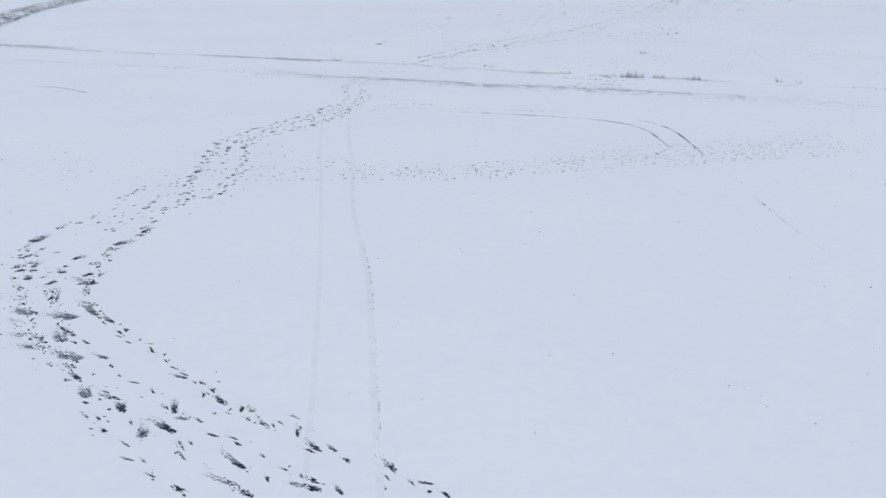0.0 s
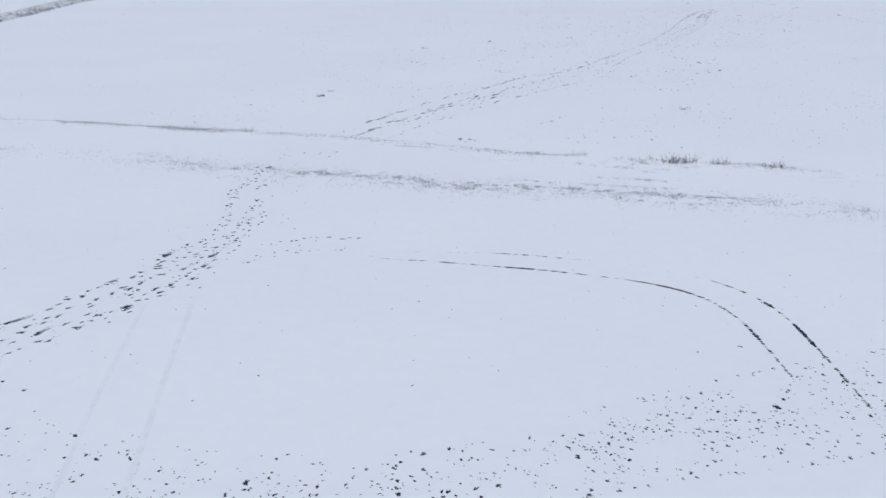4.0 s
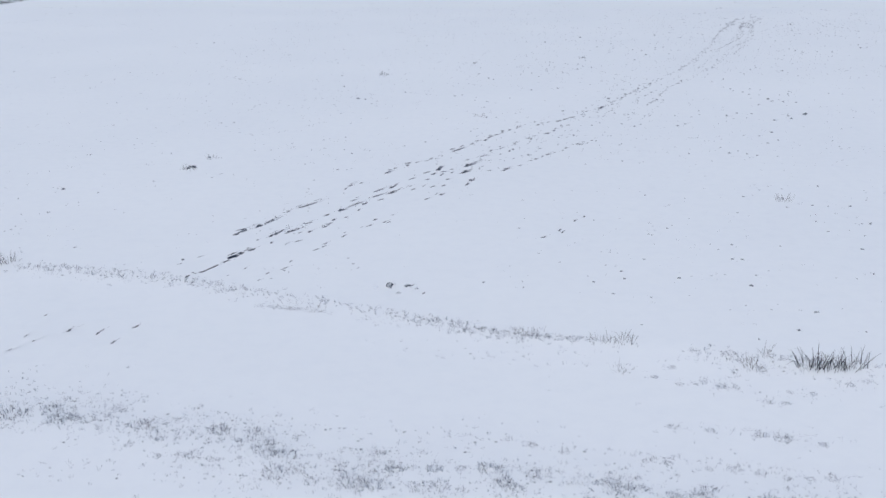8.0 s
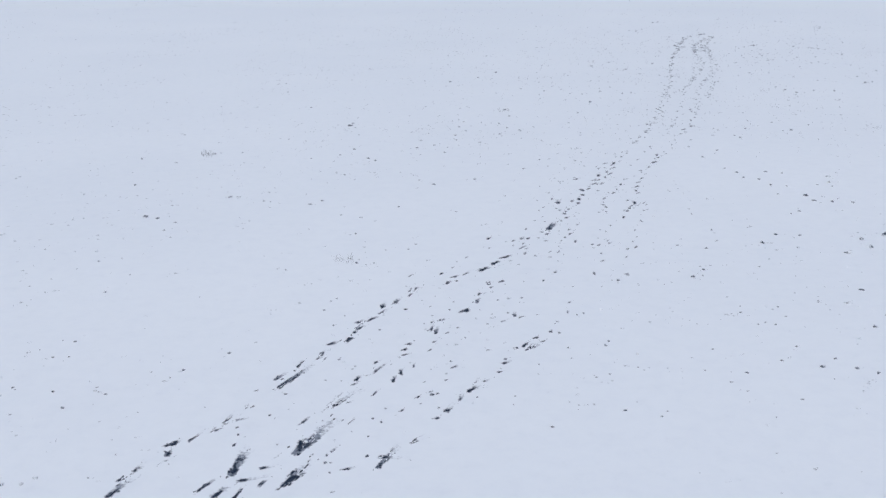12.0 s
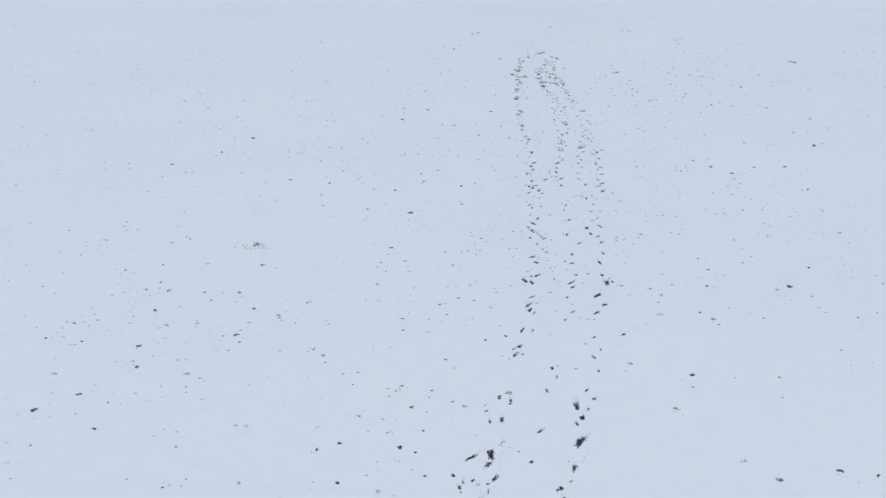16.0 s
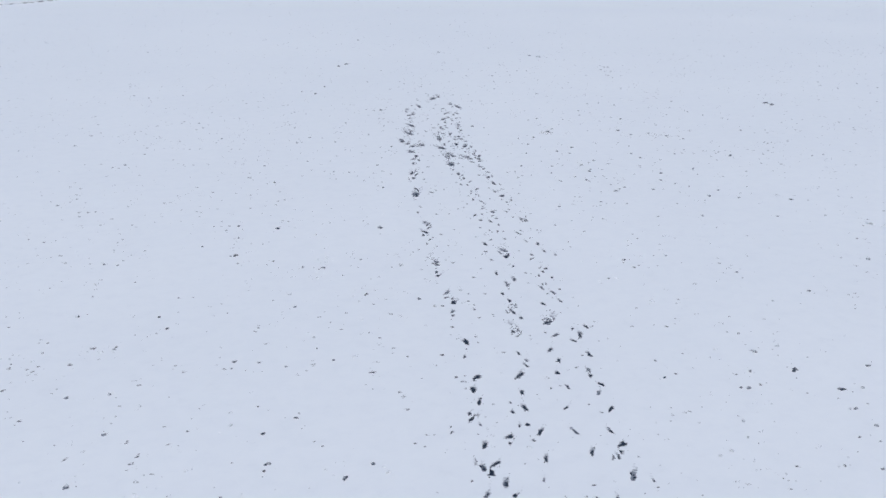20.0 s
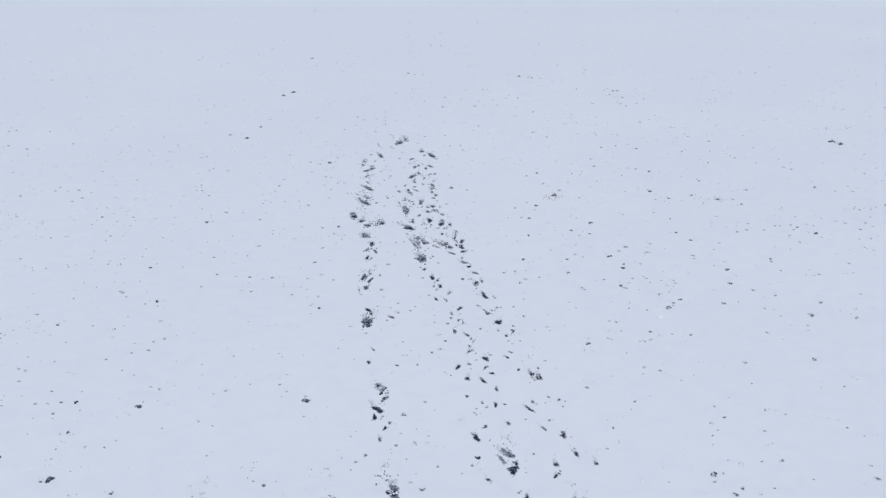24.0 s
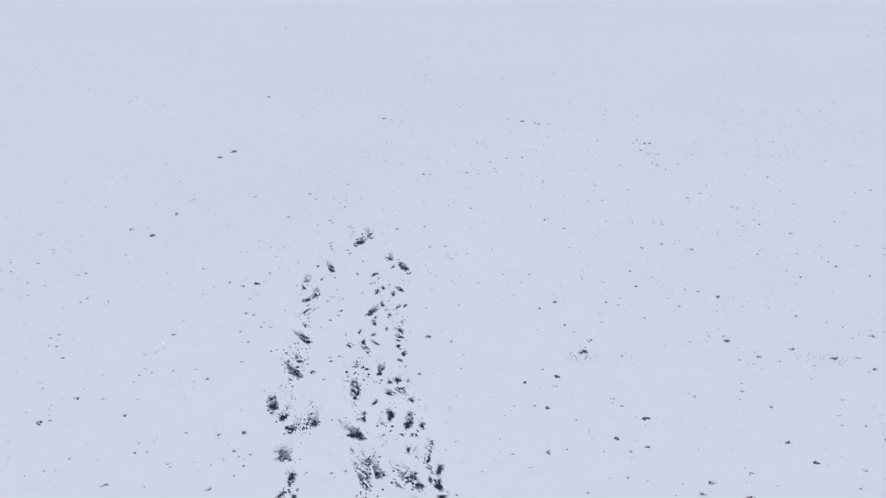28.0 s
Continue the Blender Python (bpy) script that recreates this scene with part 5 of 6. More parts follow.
hoof_trail("dark churned hoofprints sweeping through deep snow", NEAR_BEND_1 + NEAR_BEND_2 + NEAR_BEND_3 + NEAR_BEND_4 + NEAR_BEND_5, size=0.88, sprays=[(x, y, 1.2 * r) for x, y, r in BEND_SPRAY_1])
hoof_trail("fanned-out lines of hoofprints across smooth snow", OUTER_SWEEP_1 + OUTER_SWEEP_2 + OUTER_SWEEP_3 + OUTER_SWEEP_4, size=0.95)
hoof_trail("curving trail of small dark hoofprints in snow", BEND_END_1 + BEND_END_2, size=0.9)
hoof_trail("drawn-out hoofprints of a running herd in snow", FIELD_RUN_1 + FIELD_RUN_2, True, size=0.78)
hoof_trail("scattered old hoofprints crossing the open field", CROSSING_1 + CROSSING_2, prints_only=True)
hoof_trail("dense trampled hoofprints leading to the field road", TO_ROAD_1 + TO_ROAD_2 + TO_ROAD_3, size=0.6)
hoof_trail("skidding hoof marks over the grassy road bank", OVER_BANK_1, True, size=0.55)
hoof_trail("long dark skid marks and prints up the slope", SLOPE_1 + SLOPE_2 + SLOPE_3 + SLOPE_4, True, size=1.15)
hoof_trail("hoofprints with bare soil showing on the slope", UPPER_SLOPE_1 + UPPER_SLOPE_2 + UPPER_SLOPE_3, size=0.85)
hoof_trail("row of deep hoofprints with dark soil in snow", TURN_1 + TURN_2 + TURN_3, size=0.75)
hoof_trail("pairs of fresh hoofprints in shallow snow", STRAIGHT_1 + STRAIGHT_2, size=1.05)
hoof_trail("clustered hoofprints and torn-up dark soil", WALK_1 + WALK_2 + WALK_3, size=1.05)
hoof_trail("parallel lines of hoofprints with dug-up soil", LINES_1 + LINES_2 + LINES_3)
hoof_trail("scattered hoofprints beside the field road", ROAD_SIDE_1)
hoof_trail("few hoofprints on the snowed-in field road", ON_ROAD_1)
hoof_trail("lone line of hoofprints with a torn patch", LONE_LINE_1 + LONE_LINE_2, size=0.88)
hoof_trail("two lines of hoofprints with scraped dark soil", TWO_LINES_1 + TWO_LINES_2, size=1.05)
hoof_trail("loose hoofprints and clustered dark soil marks", CLUSTERS_1 + CLUSTERS_2 + CLUSTERS_3, size=1.1, sprays=[(x, y, 0.65 * r) for x, y, r in CLUSTER_SPRAY_1])
hoof_trail("long scraped lines of dark soil and hoofprints", DUG_LINES_1 + DUG_LINES_2 + DUG_LINES_3, size=1.1, sprays=END_SPRAY_1)
hoof_trail("broad torn patches of soil along hoofprints", END_1 + END_2 + END_3, size=1.1)

# single files of prints: the way of each, and half the length of a print
FILES = [
    ("trodden swath of deep hoofprints on the bend", 0.2, 0.42,
     [[(-12.4, 36.2), (-13.4, 38.2), (-14.5, 41.1), (-15.9, 43.8), (-17.5, 47.1), (-18.5, 50.0)],
      [(-14.9, 39.9), (-16.6, 42.4), (-17.5, 44.8), (-18.7, 46.6), (-19.9, 49.1), (-21.1, 52.7), (-21.4, 55.9), (-21.0, 58.2), (-19.6, 60.7)],
      [(-15.2, 45.2), (-16.2, 48.0), (-16.6, 50.6), (-16.5, 53.0)]]),
    ("file of small crisp hoofprints through smooth snow", 0.18, 0.75,
     [[(-16.5, 70.9), (-16.8, 74.6), (-16.2, 80.5), (-15.9, 82.8), (-14.6, 88.6), (-12.9, 91.6), (-11.2, 94.8), (-9.3, 97.6)]]),
    ("outermost file of dark hoofprints in smooth snow", 0.2, 0.75,
     [[(-15.3, 64.5), (-16.7, 72.0), (-17.3, 79.9), (-17.5, 83.3), (-16.1, 87.1), (-14.6, 90.8), (-12.8, 94.7), (-10.3, 98.4), (-7.9, 102.2)]]),
    ("innermost file of small hoofprints in smooth snow", 0.18, 0.75,
     [[(-15, 64.8), (-13.7, 65.8), (-13.6, 68.1), (-13.7, 70.6), (-13.9, 74.3), (-14.5, 78.5), (-14.7, 81.1), (-14.5, 84.7), (-12.7, 87.9), (-11.2, 90.9), (-9.8, 93.3)]]),
    ("inner file of hoofprints leading into the bend", 0.15, 0.6, [[(-4.4, 33.2), (-5.8, 34.3), (-7.1, 35.9), (-8.7, 37.9), (-10.8, 40.4), (-12.5, 41.9), (-13.3, 43.2)]]),
    ("braided files of hoofprints nearing the road", 0.12, 0.6,
     [[(-9.4, 95.3), (-8.9, 96.9), (-8.5, 99.2), (-8.3, 101.4), (-7.7, 102.7), (-7.8, 105), (-7.7, 107.6), (-8.3, 110.9)],
      [(-10.6, 98.1), (-10.5, 100.8), (-9.9, 102.3), (-9.5, 103.6), (-9.4, 106.4), (-10.1, 110), (-10.5, 112.6), (-10.3, 115.1), (-9.8, 117.7), (-9.4, 121.3)],
      [(-9.6, 96.6), (-8.9, 98.6), (-8.7, 100.3), (-8.6, 102.7), (-8.3, 106.1), (-8.6, 110.9)]]),
    ("stray file of small hoofprints beside the ruts", 0.1, 0.6,
     [[(-6.6, 98.2), (-6, 99.2), (-5.2, 100.4), (-3.6, 100.3), (-2.5, 100.6)], [(-5.8, 101.8), (-4.6, 102.5), (-3.6, 103), (-2.3, 102.9), (-0.3, 102.6)]]),
    ("dark file of hoofprints climbing the slope", 0.17, 0.6,
     [[(27.8, 196.9), (26.8, 194.9), (25.8, 192.8), (25.4, 191.5), (24.8, 190.6), (23.6, 187.9), (23.2, 186.8), (22.5, 185.5), (22, 183.9), (20.6, 180.8)]]),
    ("faint file of shallow hoofprints climbing the slope", 0.14, 1.0,
     [[(32.4, 200.5), (31.5, 198.9), (29.2, 194.4), (28.8, 193.1), (27.6, 190.5), (27.4, 189.1), (26.5, 187.3), (26.3, 186.4), (25.6, 184.3), (25.3, 183.1)],
      [(27.5, 192.9), (26.3, 190.2), (25.8, 189.4), (24.8, 187.2), (25.1, 185.5), (24.2, 184.6)]]),
    ("parallel files of hoofprints up the open slope", 0.17, 0.85,
     [[(20.8, 182.3), (17, 175.7), (13.2, 172.7), (10.5, 168.1), (8.2, 163.8), (6.2, 160.2), (5, 159.1), (3.5, 156)],
      [(17.4, 166.3), (14.7, 162.2), (13.8, 160.9), (11.9, 157.4), (10.2, 156.8)],
      [(16.7, 173.2), (15.1, 170.4), (13.4, 167.2), (11.1, 164), (9.7, 161.3), (8.9, 158), (7.5, 156.4), (6.2, 155.5)]]),
    ("churned files of hoofprints where the herd slows", 0.2, 0.42,
     [[(51.3, 261.5), (52.7, 265.2), (53.6, 268.6), (55.7, 274.2)], [(53.3, 261.7), (54.7, 266.2), (56.3, 270.2)],
      [(54.7, 259.7), (55.4, 262), (56.7, 267), (59.5, 274.9)], [(57.8, 270.6), (59.3, 276.5)]]),
]


def print_file(label, r, stride, ways, rng):
    """Prints at an uneven stride along each way, each a little off it."""
    trail = new("hoof_trail")
    trail.empty_display_size = 0.5
    for way in ways:
        way = way if way[0][1] < way[-1][1] else way[::-1]
        for (x0, y0), (x1, y1) in zip(way, way[1:]):
            far = math.hypot(x1 - x0, y1 - y0)
            turn = math.degrees(math.atan2(y1 - y0, x1 - x0))
            for k in range(max(1, round(far / stride))):
                q = (k + rng.uniform(0, 0.9)) * stride / far
                size = r * rng.uniform(0.65, 1.25)
                long, wide = stretch(y0, rng)
                place("hoofprint", rng.choice(PRINTS), trail, x0 + q * (x1 - x0) + rng.gauss(0, 0.16), y0 + q * (y1 - y0) + rng.gauss(0, 0.16),
                      size * long, size * wide, 0.5, turn + rng.uniform(-25, 25))
    return tagged(trail, label, "animal tracks", "hoof trails in the snow")


for n, (label, r, stride, ways) in enumerate(FILES):
    print_file(label, r, stride, ways, random.Random(90 + n))

# lighter prints that lie about in the crossing band and along the trails, too many to count


def loose_prints(name, label, spots, least=0.4, most=1.0, narrow=0.5, broad=0.8):
    rng = random.Random(name)
    verts, faces, dirt_shade = [], [], []
    for x, y, r, turn in spots:
        v, f, d, deep = [], [], [], least + (most - least) * rng.random() ** 1.3
        # flat disc: soil and the hollow's shade coloured in, darker to one side
        disc(rng, v, f, d, [(0, 0.0, 0.95 * deep), (0.65, 0.0, 0.85 * deep), (1.0, 0.0, 0.45 * deep), (1.5, 0.0, 0.0)], 0.3, 8, 0.45)
        c, s, z, b = math.cos(turn), math.sin(turn), height(x, y), len(verts)
        q = rng.uniform(narrow, broad)
        verts += [(x + r * (c * px - s * q * py), y + r * (s * px + c * q * py), z + 0.006 + 0.5 * pz) for px, py, pz in v]
        faces += [tuple(b + k for k in face) for face in f]
        dirt_shade += d
    return tagged(mesh_object(name, verts, faces, small_printed, dirt_shade=dirt_shade, smooth=False), label, "animal tracks", kind="stuff")


rng = random.Random(11)
BAND_LOW = [(-34, 69), (-12.2, 70.1), (-5.2, 70.7), (1.6, 71.4), (7.5, 73.2), (12.9, 75.2), (18.2, 76.3), (23.2, 78.8), (44, 84)]
BAND_TOP = [(-34, 80), (-16, 78.9), (-9.7, 79.1), (-4.2, 76.7), (1.8, 76.3), (6.6, 77.7), (9.2, 79.7), (14.8, 82.7), (21.1, 85.7), (26.6, 87.6), (44, 95)]
spots = []
while len(spots) < 2100:
    x = rng.uniform(-34, 44) if rng.random() < 0.3 else rng.uniform(-13, 30) if rng.random() < 0.6 else rng.uniform(8, 34)
    low, top = cross(BAND_LOW, x), cross(BAND_TOP, x)
    y = low + (top - low) * min(1, max(0, rng.gauss(0.45, 0.3)))
    if noise.noise((x * 0.5, y * 0.5, 1)) > -0.25:
        spots.append((x, y, 0.045 + 0.07 * rng.random() ** 1.6, radians(rng.gauss(8, 25))))
loose_prints("small_hoofprints", "many small grey hoofprints in an uneven band", spots, 0.4, 1.0, 0.8, 1.6)
spots = []
for (x0, y0), (x1, y1) in zip(HERD[:15], HERD[1:15]):
    for _ in range(int(math.hypot(x1 - x0, y1 - y0) * (2.8 if 32 < y0 < 104 else 1.3))):
        k, side = rng.random(), rng.choice((-2.0, 0.0, 1.6)) + rng.gauss(0, 0.7)
        d = math.hypot(x1 - x0, y1 - y0)
        spots.append((x0 + k * (x1 - x0) - side * (y1 - y0) / d, y0 + k * (y1 - y0) + side * (x1 - x0) / d,
                      rng.uniform(0.07, 0.15), math.atan2(y1 - y0, x1 - x0) + rng.uniform(-0.4, 0.4)))
UPHILL = ((-1.9, 0.5), (-0.5, 0.45), (0.9, 0.5), (2.3, 0.55))
for (x0, y0), (x1, y1) in zip(HERD[17:], HERD[18:]):
    d = math.hypot(x1 - x0, y1 - y0)
    for off, stray in UPHILL:
        for _ in range(int(d * 0.75)):
            k, side = rng.random(), off + rng.gauss(0, stray)
            spots.append((x0 + k * (x1 - x0) - side * (y1 - y0) / d, y0 + k * (y1 - y0) + side * (x1 - x0) / d,
                          rng.uniform(0.07, 0.14), math.atan2(y1 - y0, x1 - x0) + rng.uniform(-0.4, 0.4)))
loose_prints("shallow_hoofprints", "shallow hoofprints scattered along the herd's trail", spots, 0.45, 1.0)

PAW_WAYS = [
    [(-0.0, 114.4), (-0.2, 110.1), (-0.3, 106.6), (-0.1, 104.1)],
    [(11.8, 112.1), (11.6, 108.5), (11.6, 105.6)],
    [(-2.8, 38.7), (-0.9, 37.6), (0.9, 35.2)],
    [(-3.8, 36.5), (-2.1, 36.2), (-0.4, 36.6)],
    [(10.5, 39.2), (12.4, 37.7), (14.2, 35.8)],
]
spots = []
for way in PAW_WAYS:
    for (x0, y0), (x1, y1) in zip(way, way[1:]):
        for k in range(int(math.hypot(x1 - x0, y1 - y0) / 0.55)):
            q = (k + rng.random()) * 0.55 / math.hypot(x1 - x0, y1 - y0)
            spots.append((x0 + q * (x1 - x0) + rng.gauss(0, 0.1), y0 + q * (y1 - y0) + rng.gauss(0, 0.1), rng.uniform(0.035, 0.07), rng.uniform(0, 6.3)))
loose_prints("paw_prints", "faint lines of small paw prints in snow", spots, 0.35, 0.7)

# ---- wheel ruts ----


def smooth_line(points, step):
    """Points at even steps on a smooth curve through those given."""
    out = []
    ps = [points[0], *points, points[-1]]
    for k in range(1, len(ps) - 2):
        a, b, c, d = (np.array(p, dtype=float) for p in ps[k - 1:k + 3])
        n = max(1, int(np.linalg.norm(c - b) / step))
        for j in range(n):
            t = j / n
            out.append(0.5 * (2 * b + (c - a) * t + (2 * a - 5 * b + 4 * c - d) * t * t + (3 * b - a - 3 * c + d) * t ** 3))
    out.append(np.array(points[-1], dtype=float))
    return out


def rut(points, parent, half, profile, worn, seed, fade=4.0, step=0.15, mat=None):
    """One wheel's rut, or the road bank's painted shadow line: a low pressed strip. profile: dirt or shade from side to
    side; worn: how bare or dark it is at each given point.
    """
    line = smooth_line(points, step)
    rng = random.Random(seed)
    n = len(profile)
    gaps = [0.0]
    for p, q in zip(points, points[1:]):
        gaps.append(gaps[-1] + math.dist(p, q))
    verts, faces, dirt_shade = [], [], []
    for k, p in enumerate(line):
        q = line[min(k + 1, len(line) - 1)] - line[max(k - 1, 0)]
        q = q / (np.linalg.norm(q) + 1e-9)
        share = k / (len(line) - 1)
        along = share * gaps[-1]
        end = min(1, along / fade, (gaps[-1] - along) / fade)
        wear = float(np.interp(along, gaps, worn)) * end * (1.0 + 0.5 * noise.noise((along * 0.45, seed * 9.1, 0)) + 0.95 * noise.noise((along * 2.6, seed * 3.3, 5)))
        wide = half * (1.0 + (0.1 if mat else 0.5) * noise.noise((along * 1.3, seed * 5.7, 2)))
        for j in range(n):
            u = (2 * j / (n - 1) - 1) * wide * (1 + (0.03 if mat else 0.2) * rng.uniform(-1, 1))
            x, y = p[0] - q[1] * u, p[1] + q[0] * u
            edge = j in (0, n - 1)
            verts.append((x, y, height(x, y) + (0.004 if edge else 0.007)))
            dirt_shade.append(0.0 if edge else max(0.0, profile[j] * wear * rng.uniform(0.75, 1.25)))
    for k in range(len(line) - 1):
        for j in range(n - 1):
            a = k * n + j
            faces.append((a, a + 1, a + n + 1, a + n))
    return mesh_object("rut", verts, faces, mat or rut_soil_shade, parent, dirt_shade)


OUTER = [(-3.7, 100.8), (-1.1, 100.3), (2.5, 100.3), (6.6, 100.2), (9.1, 99.8), (11.2, 99.2), (13.0, 98.7), (15.0, 98.0), (16.5, 97.0), (18.0, 95.9),
         (19.2, 94.4), (20.1, 92.5), (20.6, 90.2), (20.8, 87.4), (20.9, 84.4), (20.95, 81.6), (21.0, 77.4)]
INNER = [(-2.8, 102.2), (0.4, 99.3), (3.6, 98.6), (6.5, 97.9), (9.2, 97.3), (10.8, 96.8), (12.2, 96.3), (13.6, 95.8), (15.0, 95.1), (16.2, 94.2), (17.3, 92.9),
         (18.0, 91.2), (18.4, 89.4), (18.6, 86.9), (18.75, 84.6), (18.8, 82), (18.8, 79.5)]
bend = tagged(new("tyre_track"), "dark curving tyre track bending across the snow", "tyre track", "tyre tracks")
LINE = (0, 0.75, 1.0, 0.75, 0)
rut(OUTER, bend, 0.15, LINE, (0.25, 0.3, 0.3, 0.55, 0.7, 0.55, 0.25, 0.35, 0.4, 0.45, 0.6, 0.8, 0.8, 0.85, 0.8, 0.6, 0.3), 1)
rut(INNER, bend, 0.15, LINE, (0.3, 0.5, 0.75, 0.95, 0.9, 0.75, 0.6, 0.7, 0.95, 1.15, 0.8, 0.65, 0.7, 0.7, 0.5, 0.3, 0.2), 2)
rut([(21.1, 77.4), (21.3, 70.7), (21.4, 66.8), (21.7, 59.4), (22.3, 52.9), (22.6, 48.4), (23.1, 39.2)], bend, 0.12, LINE, (0.35, 0.2, 0.45, 0.5, 0.22, 0.3, 0.15), 8)
rut([(18.8, 79.5), (19.1, 72.9), (19.3, 66.1), (19.8, 57.3), (20.2, 51.6), (20.5, 43.9)], bend, 0.12, LINE, (0.3, 0.12, 0.3, 0.18, 0.12, 0.1), 9)
rut([(12.8, 96.2), (14.6, 95.9), (16.3, 95.5), (17.8, 95.1)], bend, 0.1, LINE, (0.3, 0.4, 0.35, 0.2), 3, 1.0)
skids = tagged(new("hoof_skids"), "long dark skid marks torn through the snow", "animal tracks", "hoof trails in the snow")
for n, (points, half) in enumerate((([(-3.6, 141), (-2.6, 143), (-1.5, 145.7)], 0.22), ([(-1.7, 141), (-0.9, 142), (0, 143.1)], 0.36), ([(-3.2, 136.3), (-2.6, 137.8), (-1.9, 139.1)], 0.22),
                                    ([(-4.7, 133.6), (-4, 134.4), (-3.3, 135.9)], 0.1))):
    rut(points, skids, half, LINE, (1.0, 1.5, 1.3), 30 + n, 0.8).name = "skid"
scrapes = tagged(new("hoof_skids"), "dark scrapes torn into deep snow on the bend", "animal tracks", "hoof trails in the snow")
for n, (points, half) in enumerate((
    ([(-13.2, 43.0), (-14.2, 44.0), (-15.3, 45.4)], 0.13), ([(-16.6, 53.2), (-16.4, 55.6), (-16.2, 57.8)], 0.09), 
    ([(-4.4, 33.2), (-5.0, 33.7), (-5.8, 34.4)], 0.11), ([(-4.4, 28.7), (-5.0, 29.1), (-5.6, 29.6)], 0.14), 
    ([(-6.9, 31.1), (-7.3, 31.5), (-7.8, 32.1)], 0.13), ([(-3.1, 32.4), (-3.4, 33.1), (-3.7, 34.1)], 0.1), 
    ([(-10.8, 35.7), (-11.7, 36.2), (-12.4, 36.2)], 0.08), ([(-12.6, 37.2), (-13.2, 38.0), (-13.7, 38.8)], 0.16), 
    ([(-14.9, 39.9), (-15.8, 41.1), (-16.8, 42.3)], 0.16), ([(-14.5, 41.7), (-15.2, 42.5), (-16.1, 43.9)], 0.18), 
    ([(-4.7, 30.5), (-5.3, 30.9), (-6.0, 31.5)], 0.11),)):
    rut(points, scrapes, half, LINE, (1.2, 0.9, 0.5), 50 + n, 0.5).name = "skid"
straight = tagged(new("tyre_track"), "faint straight tyre track half filled with snow", "tyre track", "tyre tracks")
LEFT = [(-10.3, 92.5), (-9.1, 81.6), (-8, 73.6), (-6.2, 59.6), (-4.9, 48.9), (-4.1, 41.6), (-3.5, 36.1), (-3.1, 32.1), (-2.7, 27.7), (-2.3, 19.7)]
RIGHT = [(-8, 92.6), (-7, 83.9), (-5.9, 75.3), (-4.6, 62.8), (-3.3, 54.5), (-2.5, 49), (-1.9, 43.3), (-1.2, 36.1), (-0.8, 32.2), (-0.3, 27.7), (0.3, 19.7)]
BROAD = (0, 0.5, 0.55, 0.5, 0.7, 0)
rut(LEFT, straight, 0.16, BROAD, [0.27] * 10, 4, mat=pressed)
rut(RIGHT, straight, 0.18, BROAD, [0.32] * 11, 5, mat=pressed)
rut([(x + 0.15, y) for x, y in RIGHT], straight, 0.07, LINE, (0.25, 0.3, 0.35, 0.36, 0.42, 0.44, 0.42, 0.4, 0.4, 0.36, 0.36), 15)
rut([(x + 0.13, y) for x, y in LEFT], straight, 0.06, LINE, (0.15, 0.15, 0.2, 0.2, 0.28, 0.3, 0.3, 0.3, 0.3, 0.3), 16)
old = tagged(new("tyre_track"), "short faint tyre track on the open field", "tyre track", "tyre tracks")
rut([(-45, 111.5), (-41.3, 110.8), (-38.4, 109), (-35.5, 106.3)], old, 0.2, LINE, [0.6] * 4, 6, 2.0)
rut([(-43.2, 109.5), (-39.3, 108.1), (-37, 107.4)], old, 0.18, LINE, [0.5] * 3, 7, 2.0)

# ---- verges of the field road and the far ditch ----


def grass_stuff(name, label, spots, mat, seed):
    """Short dead blades, joined. spots: x, y, tallness, blades."""
    rng = random.Random(seed)
    verts, faces = [], []
    for x, y, tall, blades in spots:
        z = height(x, y)
        for _ in range(blades):
            a, r = rng.random() * 6.3, tall * 0.7 * rng.random()
            bx, by, h = x + r * math.cos(a), y + r * math.sin(a), tall * rng.uniform(0.4, 1)
            t, wd = rng.random() * 6.3, rng.uniform(0.004, 0.011)
            lean = rng.uniform(0.1, 0.9) * h
            b = len(verts)
            verts += [(bx - wd * math.cos(t), by - wd * math.sin(t), z - 0.03), (bx + wd * math.cos(t), by + wd * math.sin(t), z - 0.03),
                      (bx + lean * math.cos(a), by + lean * math.sin(a), z + h)]
            faces.append((b, b + 1, b + 2))
    return tagged(mesh_object(name, verts, faces, mat, smooth=False), label, "grass", kind="stuff")


